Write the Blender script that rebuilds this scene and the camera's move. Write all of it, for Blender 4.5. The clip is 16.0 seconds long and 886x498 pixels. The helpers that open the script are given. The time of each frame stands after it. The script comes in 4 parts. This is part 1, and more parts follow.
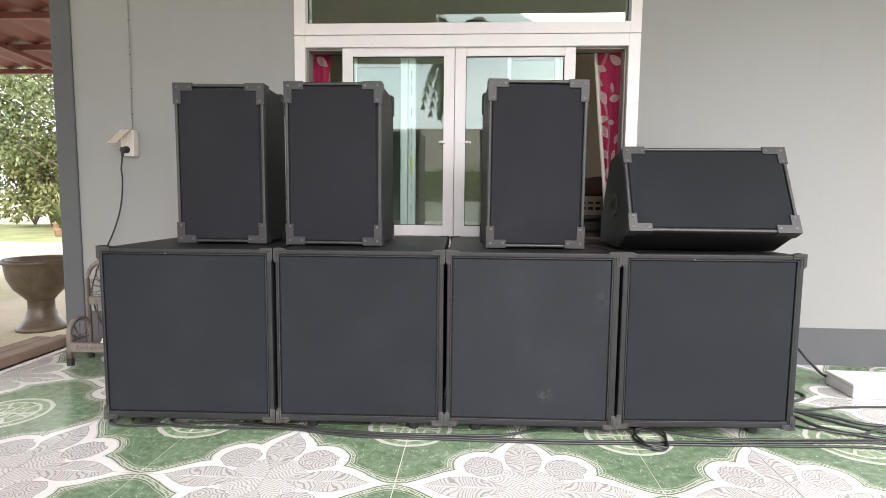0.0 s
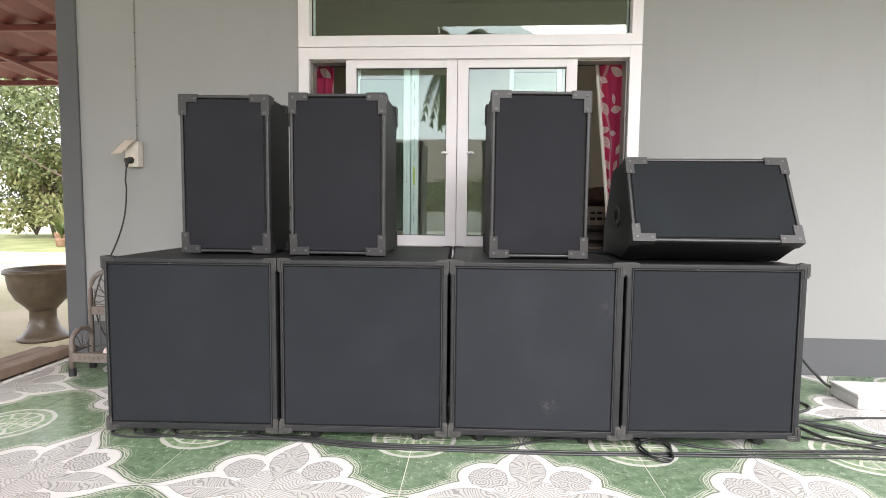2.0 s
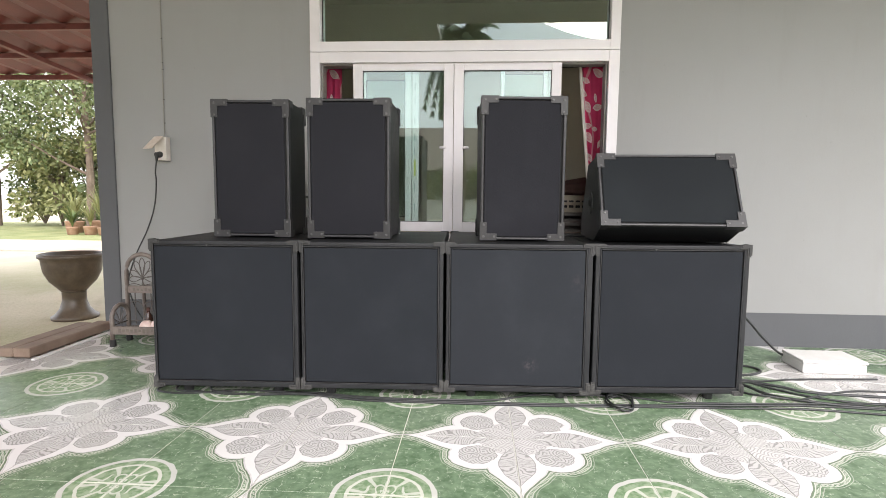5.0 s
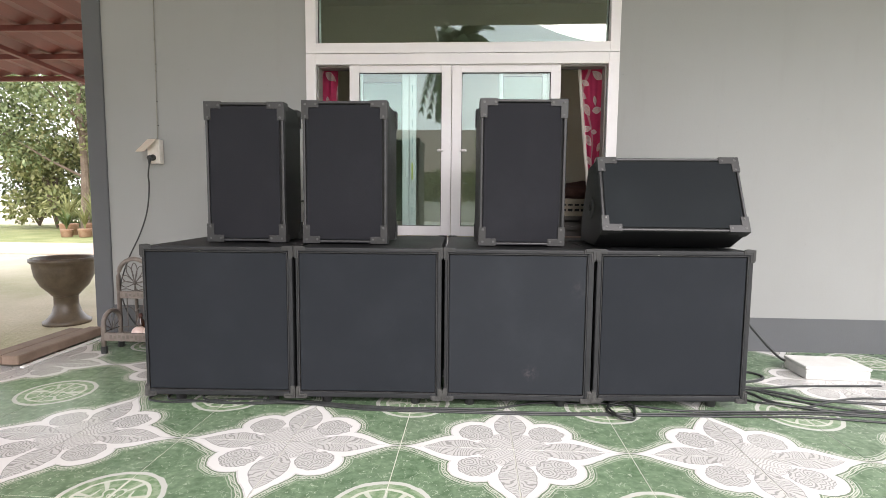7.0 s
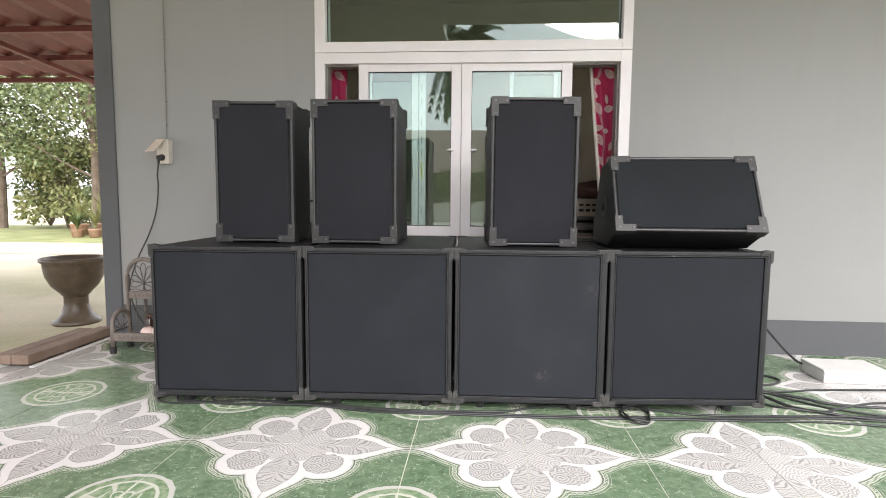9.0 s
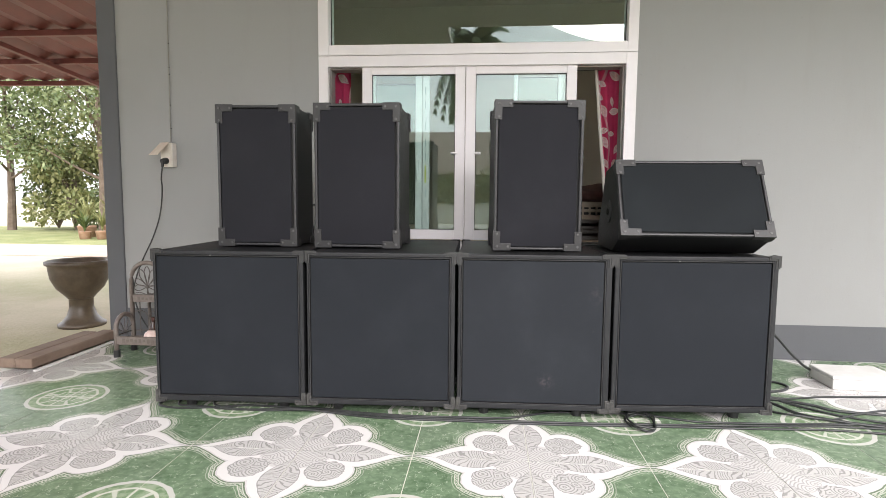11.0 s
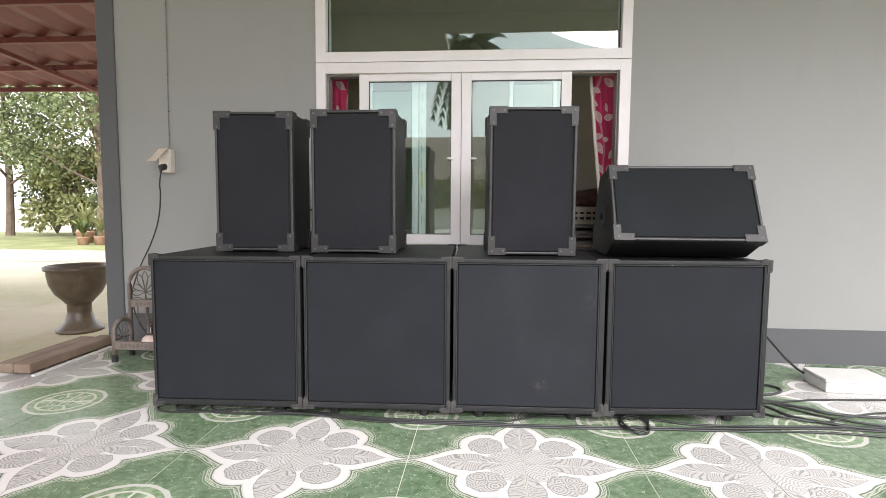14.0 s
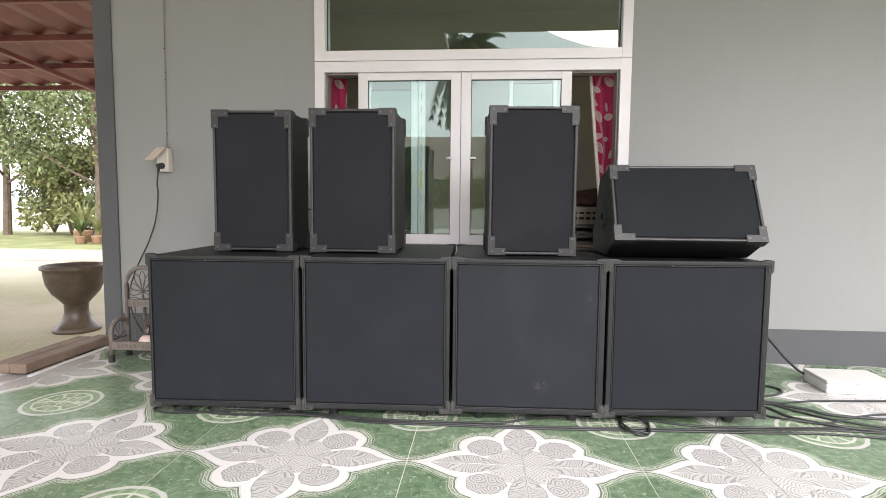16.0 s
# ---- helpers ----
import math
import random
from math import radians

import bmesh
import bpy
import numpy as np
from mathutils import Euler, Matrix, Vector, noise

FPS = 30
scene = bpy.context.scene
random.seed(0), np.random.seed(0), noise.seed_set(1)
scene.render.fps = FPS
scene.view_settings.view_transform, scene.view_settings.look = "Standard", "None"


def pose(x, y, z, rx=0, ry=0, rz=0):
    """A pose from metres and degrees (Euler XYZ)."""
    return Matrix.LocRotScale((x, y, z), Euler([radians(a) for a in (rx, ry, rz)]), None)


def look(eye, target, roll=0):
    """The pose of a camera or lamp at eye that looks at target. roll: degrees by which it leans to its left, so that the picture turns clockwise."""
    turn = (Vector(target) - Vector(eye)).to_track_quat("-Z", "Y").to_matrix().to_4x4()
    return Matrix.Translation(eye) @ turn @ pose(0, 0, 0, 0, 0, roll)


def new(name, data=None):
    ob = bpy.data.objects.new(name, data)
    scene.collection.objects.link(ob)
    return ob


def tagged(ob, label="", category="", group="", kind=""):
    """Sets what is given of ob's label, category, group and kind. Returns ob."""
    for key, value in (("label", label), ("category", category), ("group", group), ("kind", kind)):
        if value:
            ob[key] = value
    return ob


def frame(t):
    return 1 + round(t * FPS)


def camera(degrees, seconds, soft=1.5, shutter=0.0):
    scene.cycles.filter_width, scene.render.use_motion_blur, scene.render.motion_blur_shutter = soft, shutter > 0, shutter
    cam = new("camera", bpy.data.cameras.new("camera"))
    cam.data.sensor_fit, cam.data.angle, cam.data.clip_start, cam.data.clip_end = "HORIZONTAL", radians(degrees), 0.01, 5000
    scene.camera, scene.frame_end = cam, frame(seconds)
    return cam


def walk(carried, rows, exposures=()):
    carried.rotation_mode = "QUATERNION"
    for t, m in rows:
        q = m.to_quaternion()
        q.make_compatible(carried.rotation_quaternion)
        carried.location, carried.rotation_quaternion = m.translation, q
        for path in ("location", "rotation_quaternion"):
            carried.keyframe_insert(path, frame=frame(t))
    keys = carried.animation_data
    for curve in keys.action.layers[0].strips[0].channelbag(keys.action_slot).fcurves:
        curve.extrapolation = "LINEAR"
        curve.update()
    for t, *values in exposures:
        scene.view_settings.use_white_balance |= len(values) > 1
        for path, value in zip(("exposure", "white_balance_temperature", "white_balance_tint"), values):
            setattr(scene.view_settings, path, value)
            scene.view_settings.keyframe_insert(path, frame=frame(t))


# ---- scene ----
EXPOSURE = 1.5
cam = camera(79.4, 16.0, soft=0.72, shutter=0.5)
PATH = [
    (0, (-0.17, -1.524, 0.855), (-0.289, 0.464, 0.67), 0.6),
    (0.5, (-0.166, -1.526, 0.845), (-0.278, 0.464, 0.679), 0.6),
    (1, (-0.145, -1.524, 0.86), (-0.263, 0.466, 0.692), 0.6),
    (1.5, (-0.163, -1.525, 0.852), (-0.28, 0.463, 0.673), 0.6),
    (2, (-0.182, -1.529, 0.855), (-0.303, 0.462, 0.708), 0.6),
    (2.5, (-0.178, -1.549, 0.839), (-0.299, 0.438, 0.652), 0.5),
    (3, (-0.171, -1.631, 0.841), (-0.289, 0.364, 0.748), 0.6),
    (3.5, (-0.135, -1.797, 0.835), (-0.262, 0.193, 0.681), 0.5),
    (4, (-0.139, -1.872, 0.85), (-0.265, 0.117, 0.681), 0.4),
    (4.2, (-0.134, -1.872, 0.852), (-0.266, 0.114, 0.657), 0.5),
    (6.3, (-0.155, -1.817, 0.871), (-0.269, 0.172, 0.689), 0.5),
    (6.5, (-0.155, -1.814, 0.87), (-0.27, 0.173, 0.671), 0.5),
    (7, (-0.15, -1.812, 0.871), (-0.264, 0.176, 0.687), 0.5),
    (7.5, (-0.147, -1.816, 0.874), (-0.257, 0.174, 0.709), 0.5),
    (8, (-0.145, -1.814, 0.869), (-0.253, 0.175, 0.694), 0.6),
    (8.5, (-0.149, -1.804, 0.87), (-0.258, 0.186, 0.7), 0.5),
    (9, (-0.164, -1.783, 0.867), (-0.306, 0.203, 0.685), 0.5),
    (9.2, (-0.164, -1.774, 0.871), (-0.326, 0.212, 0.706), 0.3),
    (11.5, (-0.148, -1.763, 0.878), (-0.311, 0.222, 0.7), 0.5),
    (12, (-0.142, -1.768, 0.878), (-0.305, 0.219, 0.726), 0.5),
    (12.5, (-0.141, -1.773, 0.878), (-0.302, 0.215, 0.735), 0.5),
    (13, (-0.147, -1.778, 0.88), (-0.309, 0.21, 0.729), 0.5),
    (13.5, (-0.15, -1.78, 0.875), (-0.311, 0.206, 0.692), 0.5),
    (14, (-0.139, -1.784, 0.879), (-0.298, 0.203, 0.721), 0.4),
    (14.5, (-0.143, -1.778, 0.876), (-0.3, 0.208, 0.704), 0.5),
    (15, (-0.139, -1.775, 0.881), (-0.298, 0.212, 0.72), 0.4),
    (15.5, (-0.141, -1.771, 0.877), (-0.296, 0.215, 0.696), 0.4),
    (16, (-0.145, -1.77, 0.879), (-0.298, 0.218, 0.72), 0.5),
]
walk(cam, [(t, look(eye, target, roll)) for t, eye, target, roll in PATH], exposures=[(0.0, EXPOSURE + 0.2, 6460, 15.5), (2.6, EXPOSURE + 0.2, 6460, 15.5), (3.8, EXPOSURE, 6460, 15.5), (16.0, EXPOSURE, 6460, 15.5)])

# ---- world and sun: bright overcast sky, soft light from the open side of the porch ----
world = bpy.data.worlds.new("overcast_sky")
scene.world = world
world.use_nodes = True
wt = world.node_tree
bg = wt.nodes["Background"]
sky = wt.nodes.new("ShaderNodeTexSky")
sky.sky_type, sky.sun_disc = 'NISHITA', False
sky.sun_elevation, sky.sun_rotation = radians(36), radians(163)
cloud_at = wt.nodes.new("ShaderNodeTexCoord")
cloud_map = wt.nodes.new("ShaderNodeMapping")
cloud_map.inputs["Scale"].default_value = (1.0, 1.0, 3.2)
clouds = wt.nodes.new("ShaderNodeTexNoise")
clouds.inputs["Scale"].default_value, clouds.inputs["Detail"].default_value = 2.6, 7.0
cloud_ramp = wt.nodes.new("ShaderNodeValToRGB")
cloud_ramp.color_ramp.elements[0].position, cloud_ramp.color_ramp.elements[0].color = 0.32, (5.0, 5.4, 5.7, 1)
cloud_ramp.color_ramp.elements[1].position, cloud_ramp.color_ramp.elements[1].color = 0.72, (10.5, 10.6, 10.5, 1)
sky_mix = wt.nodes.new("ShaderNodeMix")
sky_mix.data_type = 'RGBA'
sky_mix.inputs[0].default_value = 0.93
wt.links.new(cloud_at.outputs["Generated"], cloud_map.inputs["Vector"])
wt.links.new(cloud_map.outputs["Vector"], clouds.inputs["Vector"])
wt.links.new(clouds.outputs["Fac"], cloud_ramp.inputs["Fac"])
wt.links.new(sky.outputs["Color"], sky_mix.inputs[6])
wt.links.new(cloud_ramp.outputs["Color"], sky_mix.inputs[7])
wt.links.new(sky_mix.outputs[2], bg.inputs["Color"])
bg.inputs["Strength"].default_value = 0.13

sun_data = bpy.data.lights.new("sun", 'SUN')
sun_data.energy, sun_data.angle, sun_data.color = 1.7, radians(42), (1.0, 0.97, 0.93)
sun = new("sun", sun_data)
sun.matrix_world = look((3.0, -9.6, 7.3), (0.0, 0.0, 0.0))


# ---- materials ----
class Val:
    """A node socket with arithmetic."""

    def __init__(self, tree, socket):
        self.tree, self.socket = tree, socket

    def op(self, kind, *others):
        node = self.tree.nodes.new("ShaderNodeMath")
        node.operation = kind
        for k, v in enumerate((self, *others)):
            if isinstance(v, Val):
                self.tree.links.new(v.socket, node.inputs[k])
            else:
                node.inputs[k].default_value = v
        return Val(self.tree, node.outputs[0])

    def __add__(self, o): return self.op('ADD', o)
    def __sub__(self, o): return self.op('SUBTRACT', o)
    def __mul__(self, o): return self.op('MULTIPLY', o)
    def __truediv__(self, o): return self.op('DIVIDE', o)
    def lowest(self, o): return self.op('MINIMUM', o)
    def highest(self, o): return self.op('MAXIMUM', o)
    def size(self): return self.op('ABSOLUTE')
    def sine(self): return self.op('SINE')
    def root(self): return self.op('SQRT')

    def step(self, a, b):
        """0 below a, 1 above b, smooth between."""
        node = self.tree.nodes.new("ShaderNodeMapRange")
        node.interpolation_type = 'SMOOTHSTEP'
        self.tree.links.new(self.socket, node.inputs["Value"])
        node.inputs["From Min"].default_value, node.inputs["From Max"].default_value = a, b
        return Val(self.tree, node.outputs["Result"])

    def band(self, a, b, soft=0.001):
        return self.step(a - soft, a + soft) * (self.step(b - soft, b + soft) * -1.0 + 1.0)


def material(name, colour, rough=0.6, metal=0.0, spec=0.5):
    m = bpy.data.materials.new(name)
    m.use_nodes = True
    b = m.node_tree.nodes["Principled BSDF"]
    b.inputs["Base Color"].default_value = (*colour, 1)
    b.inputs["Roughness"].default_value, b.inputs["Metallic"].default_value = rough, metal
    b.inputs["Specular IOR Level"].default_value = spec
    return m, m.node_tree, b


def coords(t, which="Object"):
    if which == "World":
        return t.nodes.new("ShaderNodeNewGeometry").outputs["Position"]
    return t.nodes.new("ShaderNodeTexCoord").outputs[which]


def noisy(t, at, scale, detail=4.0, rough=0.55, stretch=None):
    if stretch:
        mp = t.nodes.new("ShaderNodeMapping")
        mp.inputs["Scale"].default_value = stretch
        t.links.new(at, mp.inputs["Vector"])
        at = mp.outputs["Vector"]
    n = t.nodes.new("ShaderNodeTexNoise")
    n.inputs["Scale"].default_value, n.inputs["Detail"].default_value, n.inputs["Roughness"].default_value = scale, detail, rough
    t.links.new(at, n.inputs["Vector"])
    return Val(t, n.outputs["Fac"])


def blend(t, fac, a, b):
    n = t.nodes.new("ShaderNodeMix")
    n.data_type = 'RGBA'
    for k, v in ((0, fac), (6, a), (7, b)):
        if isinstance(v, Val):
            t.links.new(v.socket, n.inputs[k])
        elif isinstance(v, tuple):
            n.inputs[k].default_value = (*v, 1)
        elif isinstance(v, (int, float)):
            n.inputs[k].default_value = v
        else:
            t.links.new(v, n.inputs[k])
    return n.outputs[2]


def bump(t, b, height, distance, strength=1.0):
    n = t.nodes.new("ShaderNodeBump")
    n.inputs["Strength"].default_value, n.inputs["Distance"].default_value = strength, distance
    t.links.new(height.socket, n.inputs["Height"])
    t.links.new(n.outputs["Normal"], b.inputs["Normal"])


def worn(name, dark, light, rough, fine=300.0, coarse=6.0, relief=0.0004, metal=0.0, spec=0.5, which="Object", amount=1.0, rough_swing=0.15):
    """A plain surface with fine grain and broad patches between two colours."""
    m, t, b = material(name, dark, rough, metal, spec)
    at = coords(t, which)
    broad, grain = noisy(t, at, coarse, 5.0, 0.6), noisy(t, at, fine, 3.0)
    fac = (broad.step(0.3, 0.75) * 0.7 + grain * 0.3) * amount
    t.links.new(blend(t, fac, dark, light), b.inputs["Base Color"])
    t.links.new((broad * rough_swing + (rough - rough_swing * 0.5)).socket, b.inputs["Roughness"])
    bump(t, b, grain, relief)
    return m


VINYL = worn("black_leatherette", (0.0065, 0.0067, 0.0072), (0.0125, 0.0125, 0.0130), 0.5, 420, 5, 0.0005, spec=0.22)
RIM = worn("black_painted_rim", (0.0105, 0.0110, 0.0124), (0.0195, 0.0199, 0.0215), 0.55, 300, 9, 0.0004, spec=0.35)
BEAD = worn("grey_plastic_bead", (0.014, 0.014, 0.0152), (0.030, 0.030, 0.031), 0.42, 200, 30, 0.0002)
CORNER = worn("grey_corner_plastic", (0.0145, 0.0143, 0.0145), (0.027, 0.0265, 0.0262), 0.5, 260, 25, 0.0003)
WORN_CORNER = worn("scuffed_corner_metal", (0.020, 0.0195, 0.019), (0.085, 0.082, 0.077), 0.5, 120, 55, 0.0005, metal=0.2)
SCREW = worn("dull_screw_steel", (0.05, 0.05, 0.05), (0.11, 0.11, 0.105), 0.45, 300, 60, 0.0001, metal=0.3)
RUBBER = worn("black_rubber", (0.012, 0.012, 0.012), (0.03, 0.03, 0.03), 0.6, 200, 30, 0.0002)
CABLE = worn("black_cable_sheath", (0.012, 0.013, 0.013), (0.035, 0.037, 0.036), 0.42, 80, 12, 0.0001)
GAP = worn("black_recess", (0.006, 0.006, 0.006), (0.01, 0.01, 0.01), 0.9, 200, 20, 0.0001)


def fabric(name, dark, light, dust, marks=()):
    """Stretched speaker cloth: fine weave, faint dust and rub marks."""
    m, t, b = material(name, dark, 0.88, 0.0, 0.25)
    at = coords(t)
    split = t.nodes.new("ShaderNodeSeparateXYZ")
    t.links.new(at, split.inputs[0])
    x, z = Val(t, split.outputs[0]), Val(t, split.outputs[2])
    weave = (x * 2600.0).sine() * (z * 2600.0).sine()
    rnd = Val(t, t.nodes.new("ShaderNodeObjectInfo").outputs["Random"])
    off = t.nodes.new("ShaderNodeCombineXYZ")
    t.links.new((rnd * 40.0).socket, off.inputs[0])
    moved = t.nodes.new("ShaderNodeVectorMath")
    t.links.new(at, moved.inputs[0])
    t.links.new(off.outputs[0], moved.inputs[1])
    at = moved.outputs[0]
    broad = noisy(t, at, 3.2, 6.0, 0.62).step(0.42, 0.8)
    specks = noisy(t, at, 36.0, 4.0, 0.6).step(0.69, 0.8)
    streak = noisy(t, at, 5.0, 5.0, 0.6, (1.0, 1.0, 0.25)).step(0.55, 0.85)
    base = blend(t, broad * 0.55 + streak * 0.3, dark, light)
    base = blend(t, specks * 0.4, base, dust)
    for mx, mz, mr, force in marks:
        du, dv = x - mx, z - mz
        spot = (du * du + dv * dv).root().step(mr, mr * 0.15) * noisy(t, at, 60.0, 4.0, 0.7).step(0.4, 0.75)
        base = blend(t, spot * abs(force), base, dust if force > 0 else dark)
    t.links.new(base, b.inputs["Base Color"])
    b.inputs["Sheen Weight"].default_value, b.inputs["Sheen Roughness"].default_value = 0.04, 0.5
    bump(t, b, weave + noisy(t, at, 500.0, 2.0), 0.0003, 0.5)
    return m


CLOTH_TOP = fabric("black_speaker_cloth", (0.0108, 0.0110, 0.0142), (0.0178, 0.0180, 0.0222), (0.035, 0.035, 0.038))
CLOTH_WEDGE = fabric("blue_black_speaker_cloth", (0.0066, 0.0086, 0.0104), (0.0110, 0.0138, 0.0160), (0.030, 0.034, 0.036))
CLOTH_SUB = fabric("charcoal_speaker_cloth", (0.0112, 0.0132, 0.0168), (0.0200, 0.0228, 0.0275), (0.055, 0.056, 0.060))
# CLOTH_SUB lifted: brighter light on this front is in the base colour; smudges are real
CLOTH_MARKED_LIT = fabric("charcoal_speaker_cloth_lit_with_smudge", (0.0158, 0.0180, 0.0220), (0.0262, 0.0295, 0.0345), (0.068, 0.060, 0.064), ((0.055, 0.12, 0.045, 0.8), (0.25, 0.47, 0.05, 0.45), (-0.08, 0.27, 0.05, -0.3)))


def wall_paint(name, base, stain, rough=0.7):
    m, t, b = material(name, base, rough, 0.0, 0.35)
    at = coords(t, "World")
    broad = noisy(t, at, 1.1, 6.0, 0.6).step(0.35, 0.75)
    runs = noisy(t, at, 3.0, 6.0, 0.65, (2.2, 2.2, 0.35)).step(0.5, 0.85)
    specks = noisy(t, at, 55.0, 2.0, 0.5).step(0.74, 0.80)
    c = blend(t, broad * 0.35 + runs * 0.4, base, stain)
    dirt = tuple(v * 0.45 for v in base)
    t.links.new(blend(t, specks * 0.35, c, dirt), b.inputs["Base Color"])
    bump(t, b, noisy(t, at, 220.0, 3.0) + noisy(t, at, 14.0, 3.0) * 2.0, 0.0007)
    return m


PAINT = wall_paint("pale_grey_wall_paint", (0.285, 0.287, 0.281), (0.245, 0.240, 0.228))
PAINT_DARK = wall_paint("slate_grey_wall_paint", (0.100, 0.103, 0.109), (0.080, 0.081, 0.085))
PAINT_ROOM = wall_paint("beige_room_paint", (0.44, 0.38, 0.30), (0.34, 0.29, 0.22))
CEILING = wall_paint("porch_ceiling_board", (0.27, 0.25, 0.22), (0.20, 0.185, 0.165))
UPVC = worn("white_window_plastic", (0.68, 0.655, 0.66), (0.74, 0.715, 0.72), 0.35, 90, 4, 0.0001)
# darker than the frame: shading of the inner jamb put into the colour
JAMB_SHADE = worn("grey_brown_jamb_shade", (0.20, 0.185, 0.17), (0.30, 0.28, 0.26), 0.5, 90, 10, 0.0002, metal=0.2)
GASKET = worn("black_window_gasket", (0.02, 0.02, 0.02), (0.035, 0.035, 0.035), 0.6, 90, 20, 0.0001)
SOCKET = worn("yellowed_socket_plastic", (0.60, 0.54, 0.47), (0.70, 0.66, 0.60), 0.4, 90, 30, 0.0001)
FLAP = worn("yellowed_socket_flap", (0.56, 0.46, 0.37), (0.66, 0.59, 0.51), 0.4, 90, 40, 0.0001)
RACK = worn("taupe_rack_metal", (0.115, 0.092, 0.078), (0.205, 0.172, 0.15), 0.5, 200, 25, 0.0002)
RACK_DARK = worn("dark_rack_wire", (0.06, 0.052, 0.047), (0.11, 0.095, 0.085), 0.5, 200, 40, 0.0002)
URN = worn("brown_glazed_clay", (0.055, 0.040, 0.026), (0.13, 0.10, 0.07), 0.4, 60, 9, 0.001)
CLAY = worn("terracotta", (0.25, 0.13, 0.075), (0.36, 0.24, 0.16), 0.8, 60, 9, 0.001)
TIMBER = worn("weathered_brown_board", (0.16, 0.105, 0.075), (0.27, 0.20, 0.15), 0.65, 120, 7, 0.0006)
WHITE_STRIP = worn("white_plastic_strip", (0.62, 0.61, 0.58), (0.74, 0.73, 0.71), 0.5, 80, 12, 0.0002)
CRATE_TAN = worn("tan_crate_plastic", (0.16, 0.135, 0.095), (0.26, 0.22, 0.165), 0.5, 80, 12, 0.0002)
CRATE_DARK = worn("dark_crate_plastic", (0.035, 0.03, 0.027), (0.07, 0.06, 0.05), 0.5, 80, 12, 0.0002)
BROWN_CLOTH = worn("rust_brown_cloth", (0.065, 0.030, 0.024), (0.12, 0.06, 0.05), 0.9, 200, 14, 0.001)
ROOF_RED = worn("red_roof_sheet", (0.085, 0.014, 0.010), (0.145, 0.032, 0.024), 0.55, 60, 4, 0.0006)
ROOF_BROWN = worn("brown_roof_tiles", (0.20, 0.15, 0.128), (0.33, 0.26, 0.22), 0.8, 20, 1.5, 0.004)
HOUSE_WALL = worn("far_house_wall", (0.36, 0.42, 0.37), (0.48, 0.54, 0.48), 0.8, 20, 0.8, 0.002)
CONCRETE = worn("pale_concrete", (0.36, 0.35, 0.33), (0.52, 0.51, 0.48), 0.85, 40, 1.4, 0.002, which="World")
SLAB = worn("grey_cement", (0.26, 0.26, 0.25), (0.38, 0.38, 0.36), 0.85, 60, 3, 0.001, which="World")
GROUT = worn("cream_grout", (0.50, 0.50, 0.42), (0.62, 0.62, 0.55), 0.8, 120, 8, 0.0004, which="World")
GROUND = worn("sandy_yard_with_grass", (0.70, 0.62, 0.50), (0.34, 0.34, 0.18), 0.95, 30, 0.45, 0.01, which="World")
PINK_SOIL = worn("pinkish_bare_earth", (0.50, 0.36, 0.28), (0.60, 0.47, 0.38), 0.95, 30, 1.2, 0.006, which="World")
LAWN = worn("dry_grass_ground", (0.17, 0.20, 0.07), (0.36, 0.36, 0.17), 0.95, 40, 1.5, 0.02, which="World")
BARK = worn("brown_bark", (0.09, 0.065, 0.045), (0.20, 0.155, 0.12), 0.9, 40, 6, 0.006)
PINK = worn("pale_pink_ceramic", (0.62, 0.45, 0.40), (0.72, 0.62, 0.57), 0.35, 60, 20, 0.0002)
AMBER = worn("dark_bottle", (0.022, 0.010, 0.006), (0.05, 0.022, 0.013), 0.25, 60, 20, 0.0002)
STICKER_Y = worn("yellow_green_print", (0.48, 0.50, 0.10), (0.55, 0.57, 0.16), 0.5, 60, 20, 0.0001)
STICKER_G = worn("grey_print", (0.25, 0.30, 0.30), (0.3, 0.35, 0.35), 0.5, 60, 20, 0.0001)
STRIP_PRINT = worn("raised_strip_pattern", (0.10, 0.083, 0.07), (0.14, 0.12, 0.10), 0.5, 200, 30, 0.0002)


def leaf_paint(name, dark, light):
    m, t, b = material(name, dark, 0.55, 0.0, 0.4)
    geo = t.nodes.new("ShaderNodeNewGeometry")
    t.links.new(blend(t, Val(t, geo.outputs["Random Per Island"]), dark, light), b.inputs["Base Color"])
    b.inputs["Subsurface Weight"].default_value = 0.0
    return m


LEAF_A = leaf_paint("green_leaves", (0.045, 0.075, 0.022), (0.12, 0.16, 0.05))
# lighter copy of LEAF_A with the sunlit look put into the colour
LEAF_C = leaf_paint("sunlit_green_leaves", (0.07, 0.105, 0.035), (0.20, 0.235, 0.11))
LEAF_B = leaf_paint("yellow_green_leaves", (0.12, 0.145, 0.045), (0.30, 0.30, 0.14))
LEAF_PALM = leaf_paint("palm_fronds", (0.025, 0.05, 0.018), (0.06, 0.10, 0.035))


def glass(name, gloss, tint, mirror):
    """Coated pane: part mirror, part clear with a green tint."""
    m = bpy.data.materials.new(name)
    m.use_nodes = True
    t = m.node_tree
    t.nodes.remove(t.nodes["Principled BSDF"])
    clear, shine, mix = t.nodes.new("ShaderNodeBsdfTransparent"), t.nodes.new("ShaderNodeBsdfGlossy"), t.nodes.new("ShaderNodeMixShader")
    clear.inputs["Color"].default_value = (*tint, 1)
    shine.inputs["Color"].default_value, shine.inputs["Roughness"].default_value = (*mirror, 1), 0.0
    mix.inputs[0].default_value = gloss
    t.links.new(clear.outputs[0], mix.inputs[1])
    t.links.new(shine.outputs[0], mix.inputs[2])
    t.links.new(mix.outputs[0], t.nodes["Material Output"].inputs["Surface"])
    return m


